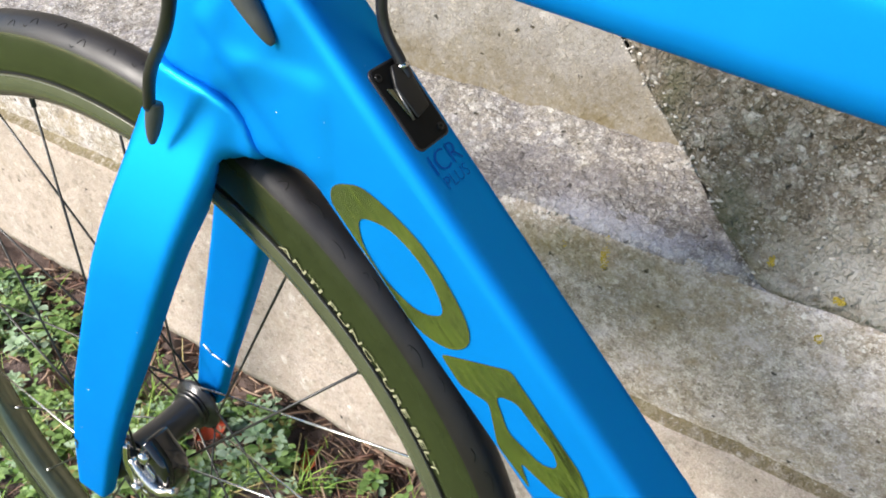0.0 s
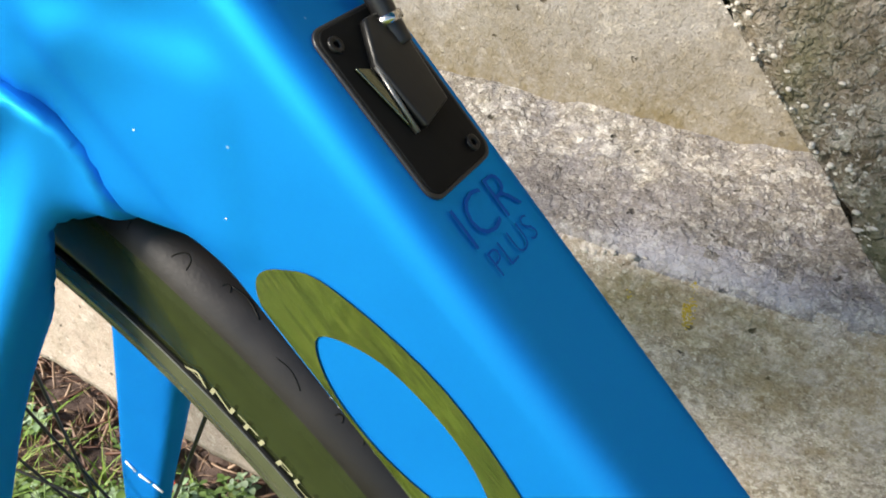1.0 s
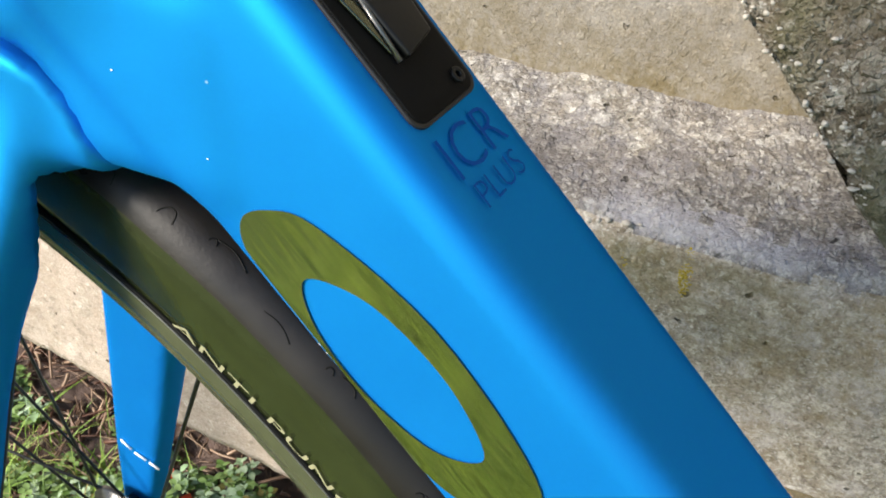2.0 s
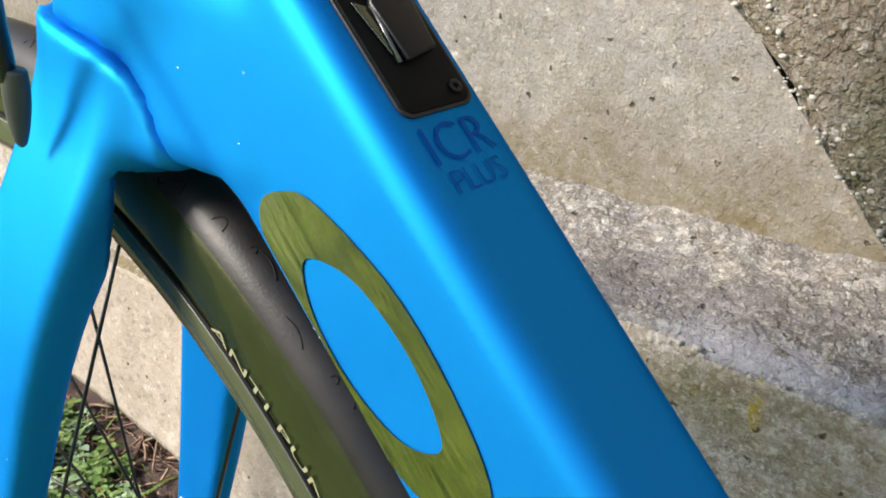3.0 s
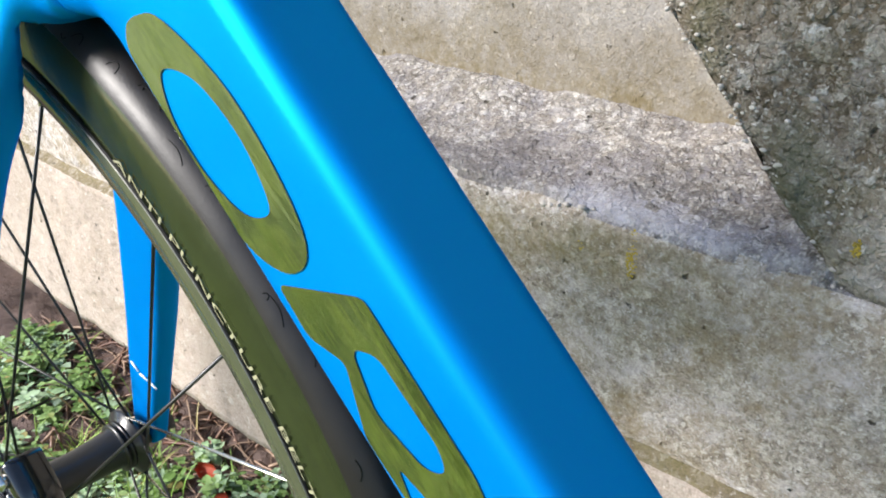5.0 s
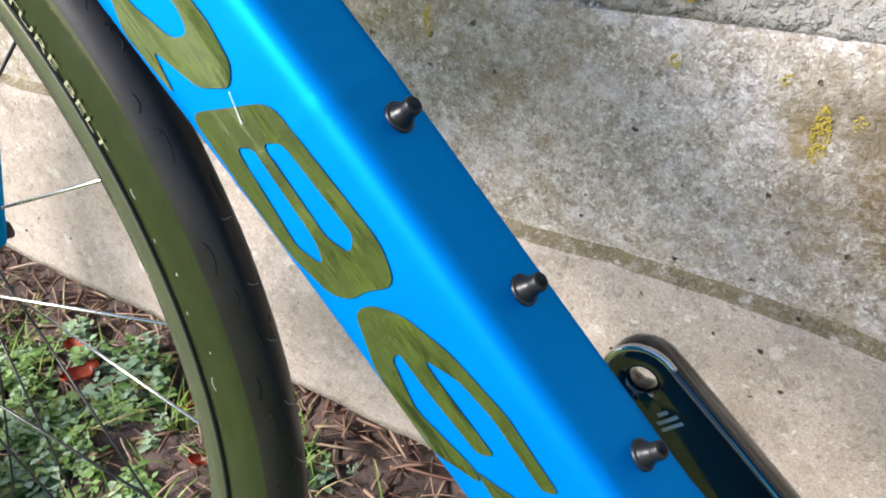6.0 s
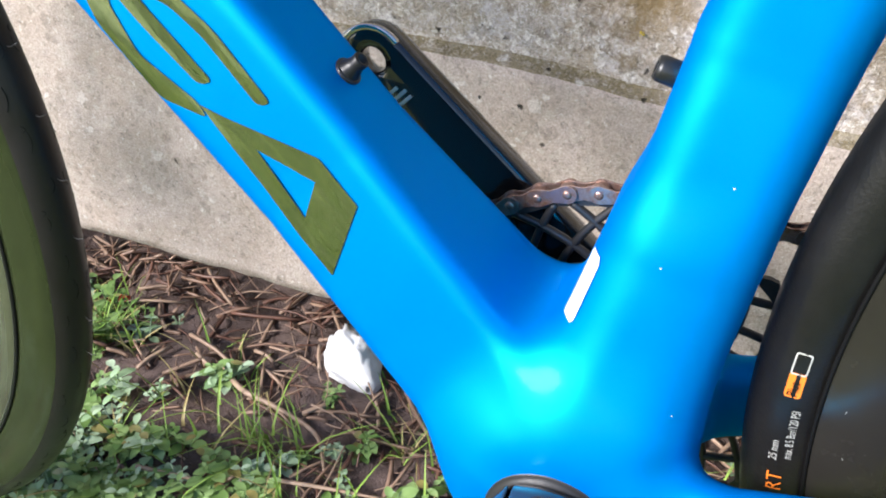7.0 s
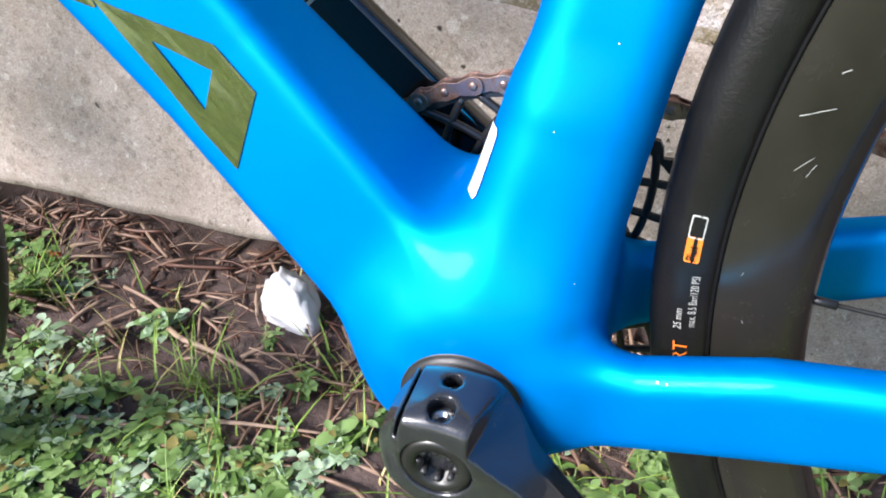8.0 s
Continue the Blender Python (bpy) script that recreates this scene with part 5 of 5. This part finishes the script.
# chips and scratches in the paint
CHIPS = ((0.0662, 0.3104, 0.0008), (0.0692, 0.3110, 0.0006), (0.0394, 0.4157, 0.0006), (0.0234, 0.3884, 0.0005), (0.0348, 0.3377, 0.0004), (-0.4654, 0.5280, 0.0006),
         (-0.5187, 0.4587, 0.0010), (-0.5368, 0.4156, 0.0009), (-0.3847, 0.6691, 0.0005), (-0.3631, 0.6549, 0.0004), (-0.3417, 0.6139, 0.0006), (-0.3398, 0.6123, 0.0005))
for x, z, r in CHIPS:
    P = pull(frame_field if x > -0.40 else fork_field, [(x + 0.6 * r * k * math.cos(q), 0, z + r * 0.42 * k * math.sin(q)) for k in (1.0,) for q in [i * math.pi / 4 for i in range(8)]], 0.0003)
    mesh("paint_chip", P, [tuple(range(8))], WHITE, bike_frame if x > -0.40 else fork)

# a dark rubbed spot at the tip of the near blade, and a scratch across the foil
for x, z, r in ((-0.5515, 0.3990, 0.0022), (-0.5480, 0.3945, 0.0030), (-0.5500, 0.3890, 0.0016)):
    P = pull(fork_field, [(x + r * (0.55 + 0.25 * math.sin(3 * q)) * math.cos(q), 0, z + r * (1.0 + 0.3 * math.cos(5 * q)) * math.sin(q)) for q in [i * math.pi / 8 for i in range(16)]], 0.0003)
    mesh("rubbed_spot", P, [tuple(range(16))], DARK_STEEL, fork, "dark rubbed spot in the paint")
P = pull(frame_field, [(-0.2245 + 0.0036 * q, 0, 0.5278 - 0.0111 * q + 0.0012 * q * q) for q in (0, 0.25, 0.5, 0.75, 1)], 0.0012)
mesh("scratch", *sweep([tuple(p) for p in P], lambda t: 0.00012 + 0.00022 * t * t, 5, flat=0.5, steps=2), WHITE, bike_frame, "fine white scratch")

# light scratches on the deep rim
for ang, r, da, dr in ((171.5, 0.2980, 1.1, 0.004), (171.9, 0.2965, 0.9, 0.0015), (168.3, 0.2985, 1.0, 0.0085), (180.2, 0.3068, 0.25, 0.0003),
                       (184.0, 0.3045, 0.2, -0.0006), (166.0, 0.3000, 0.35, 0.002)):
    pts = [Vector((RC[0] + (r + dr * q) * math.cos(radians(ang + da * q)), -0.01296, RC[2] + (r + dr * q) * math.sin(radians(ang + da * q)))) for q in (0, 0.5, 1)]
    mesh("scratch", *sweep(pts, 0.00015, 5, flat=0.5, steps=2), PRINT, rear_wheel, "thin pale scratch")

# the bars stand a little to one side: fork, front wheel and brake turn about the steering axis
head_foot, head_axis = Vector((-0.4400, 0, 0.658)), Vector((0.047, 0, 0.154)).normalized()
turned = Matrix.Translation(head_foot) @ Matrix.Rotation(radians(-1.8), 4, head_axis) @ Matrix.Translation(-head_foot)
for ob, aside in ((fork, 0.0010), (front_wheel, 0.0042), (caliper, 0.0010), (axle_end, 0.0020)):
    ob.matrix_basis = Matrix.Translation((0, aside, 0)) @ turned

# ---- plants and litter ----
RNG = random.Random(7)


def blade(base, lean, length, width, curl):
    """A grass blade: a folded strip that bends over."""
    d = Vector((math.cos(lean), math.sin(lean), 0))
    s = Vector((-d.y, d.x, 0))
    verts = []
    for i in range(5):
        t = i / 4
        p = Vector(base) + Vector((0, 0, length * (t - 0.35 * curl * t * t))) + d * (length * curl * t * t)
        w = width * (1 - t) ** 0.7 * 0.5
        verts += [p - s * w, p + Vector((0, 0, -w * 0.4)), p + s * w]
    faces = []
    for i in range(4):
        for k in (0, 1):
            faces.append((3 * i + k, 3 * i + k + 1, 3 * i + k + 4, 3 * i + k + 3))
    return verts, faces


def leaflet(base, d, up, length, width):
    """A small oval leaf with a folded midrib."""
    d, up = d.normalized(), up.normalized()
    s = d.cross(up).normalized()
    up = s.cross(d)
    verts = []
    for t, w in ((0.0, 0.08), (0.22, 0.72), (0.5, 1.0), (0.78, 0.78), (1.0, 0.06)):
        p = base + d * (length * t) - up * (length * 0.28 * t * t)
        verts += [p - s * (width * w * 0.5) + up * (width * 0.12 * w), p, p + s * (width * w * 0.5) + up * (width * 0.12 * w)]
    faces = []
    for i in range(4):
        for k in (0, 1):
            faces.append((3 * i + k, 3 * i + k + 1, 3 * i + k + 4, 3 * i + k + 3))
    return verts, faces


def weed(x, y, size, pairs):
    """A low weed: a short stem with leaf pairs."""
    out = []
    z = ground_z(x, y)
    for st in range(RNG.randint(2, 4)):
        a = RNG.uniform(0, 6.28)
        tilt = RNG.uniform(0.2, 0.9)
        d = Vector((math.cos(a) * tilt, math.sin(a) * tilt, 1)).normalized()
        h = size * RNG.uniform(0.6, 1.2)
        base = Vector((x, y, z - 0.002))
        for k in range(pairs):
            t = 0.3 + 0.7 * k / max(1, pairs - 1)
            p = base + d * (h * t)
            b = a + k * 1.57 + RNG.uniform(-0.4, 0.4)
            ln = size * RNG.uniform(0.32, 0.62) * (1.15 - 0.5 * t * (k == pairs - 1))
            for turn in (0, math.pi):
                e = Vector((math.cos(b + turn), math.sin(b + turn), RNG.uniform(0.1, 0.7)))
                out.append(leaflet(p, e, Vector((0, 0, 1)), ln, ln * RNG.uniform(0.5, 0.75)))
        s, f = sweep([base, base + d * h * 0.5, base + d * h], 0.0006, 4, steps=1)
        out.append((s, f))
    return out


def clump_density(x, y):
    return 0.5 + 0.9 * fbm(x, y, 9.0, 5)


LEAF_SPOTS = ((-0.752, 0.203), (-0.704, 0.172))     # bare soil where two dead leaves lie
weeds, pale, grass, straw = [], [], [], []
for _ in range(5600):
    x, y = RNG.uniform(-1.15, 0.25), RNG.uniform(-0.19, 0.24)
    bare = y > 0.115 and x > -0.62
    if RNG.random() > clump_density(x, y) * (0.20 if bare else 1.0) * (0.75 if y > 0.06 else 1.0) * (0.75 if x > -0.30 else 1.0):
        continue
    if any((x - a) ** 2 + (y - b) ** 2 < 0.026 ** 2 for a, b in LEAF_SPOTS):
        continue
    size = RNG.uniform(0.010, 0.029)
    (pale if RNG.random() < 0.38 else weeds).extend(weed(x, y, size, RNG.randint(2, 4)))
for _ in range(3000):
    x, y = RNG.uniform(-1.15, 0.25), RNG.uniform(-0.21, 0.25)
    if RNG.random() > 0.25 + 0.9 * max(0, fbm(x, y, 4.0, 8)):
        continue
    if y > 0.16 and RNG.random() < 0.6:
        continue
    grass.append(blade((x, y, ground_z(x, y) - 0.004), RNG.uniform(0, 6.28), RNG.uniform(0.02, 0.06), RNG.uniform(0.0016, 0.0032), RNG.uniform(0.2, 1.3)))
for _ in range(6000):
    x, y = RNG.uniform(-1.15, 0.25), RNG.uniform(-0.15, 0.30)
    if RNG.random() > (0.6 if y > 0.15 else 0.26):
        continue
    a, ln = RNG.uniform(0, 3.14), RNG.uniform(0.010, 0.05) * RNG.choice((1, 1, 1.6))
    z = ground_z(x, y)
    p, q = Vector((x, y, z + RNG.uniform(0.0, 0.006))), Vector((x + ln * math.cos(a), y + ln * math.sin(a) * 0.8, 0))
    q.z = ground_z(q.x, q.y) + RNG.uniform(0.0, 0.012)
    mid = p.lerp(q, 0.5) + Vector((RNG.uniform(-1, 1), RNG.uniform(-1, 1), RNG.uniform(0, 1))) * ln * 0.08
    straw.append(sweep([p, mid, q], RNG.choice((0.0005, 0.0007, 0.0009, 0.0013, 0.0019)), 4, steps=2))
for _ in range(85):
    x, y = RNG.uniform(-1.1, 0.2), RNG.uniform(-0.15, 0.21)
    for _ in range(RNG.randint(7, 15)):
        grass.append(blade((x + RNG.gauss(0, 0.006), y + RNG.gauss(0, 0.006), ground_z(x, y) - 0.004), RNG.uniform(0, 6.28), RNG.uniform(0.03, 0.075), RNG.uniform(0.0012, 0.0030), RNG.uniform(0.25, 1.2)))
for nm, bits, mat, lab in (("weeds", weeds, LEAF, "low green broad-leaved weeds on the soil"), ("pale_weeds", pale, LEAF_PALE, "pale green small-leaved weeds on the soil"),
                           ("grass", grass, GRASS, "sparse fresh green grass blades"), ("dry_litter", straw, STRAW, "dry brown stalks and needles on the soil")):
    tagged(mesh(nm, *join(*bits), mat, smooth=nm != "grass"), lab, nm.replace("_", " "), kind="stuff")

# lawn beyond, on the camera's side
lawn = []
for _ in range(5000):
    x, y = RNG.uniform(-1.6, 1.2), RNG.uniform(-1.1, -0.19)
    lawn.append(blade((x, y, ground_z(x, y) - 0.004), RNG.uniform(0, 6.28), RNG.uniform(0.03, 0.07), RNG.uniform(0.002, 0.004), RNG.uniform(0.2, 1.1)))
tagged(mesh("lawn", *join(*lawn), GRASS, smooth=False), "green lawn grass in front of the wall", "grass", kind="stuff")


def twig(points, r, label):
    pts = [(x, y, ground_z(x, y) + h) for x, y, h in points]
    t = mesh("twig", *sweep(pts, lambda t: r * (1 - 0.55 * t), 8), STRAW)
    return tagged(t, label, "twig", group="dry twigs on the soil")


twig([(-0.330, 0.185, 0.012), (-0.300, 0.165, 0.010), (-0.262, 0.158, 0.008), (-0.225, 0.150, 0.006), (-0.200, 0.118, 0.006)], 0.0028, "pale dry twig lying on the soil")
twig([(-0.285, 0.060, 0.006), (-0.250, 0.045, 0.008), (-0.225, 0.020, 0.008), (-0.195, -0.005, 0.010)], 0.0026, "bleached dry twig among weeds")
twig([(-0.250, 0.095, 0.006), (-0.200, 0.100, 0.010), (-0.150, 0.112, 0.008)], 0.0020, "thin reddish dry twig on the soil")
twig([(-0.330, 0.070, 0.006), (-0.280, 0.080, 0.010), (-0.240, 0.078, 0.008)], 0.0018, "thin brown dry twig on the soil")


def curled_leaf(x, y, size, turn, label, lift=0.004):
    bm = bmesh.new()
    n = 7
    grid = [[None] * n for _ in range(n)]
    for i in range(n):
        for j in range(n):
            a, b = i / (n - 1) * 2 - 1, j / (n - 1) * 2 - 1
            w = math.sqrt(max(0.02, 1 - a * a)) * 0.6
            px, py = a * size, b * w * size
            pz = size * (0.35 * b * b + 0.25 * a * a + 0.08 * math.sin(5 * a + 3 * b))
            c, s = math.cos(turn), math.sin(turn)
            grid[i][j] = bm.verts.new((x + px * c - py * s, y + px * s + py * c, ground_z(x, y) + lift + pz))
    for i in range(n - 1):
        for j in range(n - 1):
            bm.faces.new((grid[i][j], grid[i + 1][j], grid[i + 1][j + 1], grid[i][j + 1]))
    bmesh.ops.solidify(bm, geom=bm.faces[:], thickness=0.0006)
    ob = part("dead_leaf", bm, RED_LEAF, None)
    return tagged(ob, label, "leaf", group="dead leaves on the soil")


for k, (x, y, sz) in enumerate(((-0.754, 0.207, 0.016), (-0.708, 0.177, 0.019), (-0.69, 0.205, 0.014), (-0.52, 0.16, 0.014), (-0.60, 0.215, 0.016), (-0.47, 0.225, 0.012))):
    curled_leaf(x, y, sz, 1.3 * k, "curled red-brown dead leaf on the soil", 0.009 if k < 2 else 0.004)

# crumpled white plastic beside the wall
bm = bmesh.new()
bmesh.ops.create_icosphere(bm, subdivisions=4, radius=0.025)
for v in bm.verts:
    p = v.co.copy()
    k = 1 + 0.035 * math.sin(p.x * 900 + 2 * math.sin(p.z * 160)) + 0.22 * fbm(p.x, p.y, p.z, 40) + 0.15 * abs(fbm(p.x, p.y, p.z + 3, 90))
    v.co = Vector((p.x * k * 0.95, max(-0.010, p.y * k * 0.8), p.z * k * 1.5)) + Vector((-0.228, 0.222, ground_z(-0.228, 0.222) + 0.014))
tagged(part("plastic_scrap", bm, PLASTIC, None), "crumpled white plastic scrap half sunk in litter", "litter")


# pebbles on the ledge and along the slanting edge
def pebble(x, y, z, r):
    bm = bmesh.new()
    bmesh.ops.create_icosphere(bm, subdivisions=2, radius=r)
    sx, sy, sz = RNG.uniform(0.7, 1.3), RNG.uniform(0.7, 1.2), RNG.uniform(0.5, 0.9)
    for v in bm.verts:
        k = 1 + 0.25 * fbm(v.co.x + x, v.co.y, v.co.z, 0.9 / r)
        v.co = Vector((v.co.x * sx * k + x, v.co.y * sy * k + y, v.co.z * sz * k + z))
    me = bpy.data.meshes.new("tmp")
    bm.to_mesh(me)
    bm.free()
    out = ([v.co.copy() for v in me.vertices], [tuple(p.vertices) for p in me.polygons])
    bpy.data.meshes.remove(me)
    return out


stones = []
for _ in range(420):
    x = RNG.uniform(-0.62, -0.22)
    stones.append(pebble(x, 0.2180 + RNG.uniform(0, 0.008), 0.502 + RNG.uniform(-0.004, 0.003), RNG.choice((0.0005, 0.0006, 0.0008, 0.0011))))
for x, z in ((-0.3683, 0.494), (-0.3640, 0.4955), (-0.3590, 0.4965), (-0.3540, 0.4976), (-0.3490, 0.499), (-0.3396, 0.5003)):
    stones.append(pebble(x, 0.2165, z + 0.004, RNG.uniform(0.0016, 0.0026)))
for _ in range(200):
    z = RNG.uniform(0.50, 0.78)
    x = diag_x(z) + abs(RNG.gauss(0.002, 0.010))
    stones.append(pebble(x, 0.2200, z, RNG.choice((0.0005, 0.0006, 0.0008, 0.0010, 0.0015))))
for _ in range(900):
    z, x = RNG.uniform(0.50, 0.80), RNG.uniform(-0.45, 0.1)
    if x > diag_x(z) + 0.01:
        stones.append(pebble(x, 0.2195 + 0.004 * fbm(x, 0.0, z, 7), z, RNG.choice((0.0006, 0.0008, 0.0011, 0.0016))))
tagged(mesh("aggregate_stones", *join(*stones), PEBBLE), "pale pebbles standing out of the concrete", "pebbles", kind="stuff")


def lichen(x, z, w, h, n):
    """A crusty patch on the wall's face: many small scales."""
    bits = []
    for _ in range(int(n * 1.5)):
        a, q = RNG.uniform(0, 6.28), math.sqrt(RNG.random())
        px, pz = x + w * q * math.cos(a), z + h * q * math.sin(a)
        bits.append(pebble(px, low_point(px, 2.85)[1] + 0.0002, pz, RNG.uniform(0.0003, 0.0009)))
    return mesh("lichen", *join(*bits), LICHEN, wall_lower, "yellow lichen patch")


for x, z, w, h, n in ((-0.3068, 0.4860, 0.0036, 0.0150, 150), (-0.0862, 0.4530, 0.0046, 0.0150, 150), (-0.1600, 0.4790, 0.0026, 0.0036, 26), (-0.3380, 0.4840, 0.0020, 0.0050, 16), (-0.105, 0.478, 0.003, 0.003, 20),
                      (-0.2015, 0.5231, 0.0022, 0.0045, 30), (-0.1571, 0.5115, 0.0040, 0.0030, 40), (-0.070, 0.462, 0.003, 0.004, 14), (-0.050, 0.443, 0.0022, 0.0022, 10), (-0.025, 0.414, 0.0018, 0.0022, 9), (-0.025, 0.377, 0.0015, 0.0020, 7)):
    lichen(x, z, w, h, n)
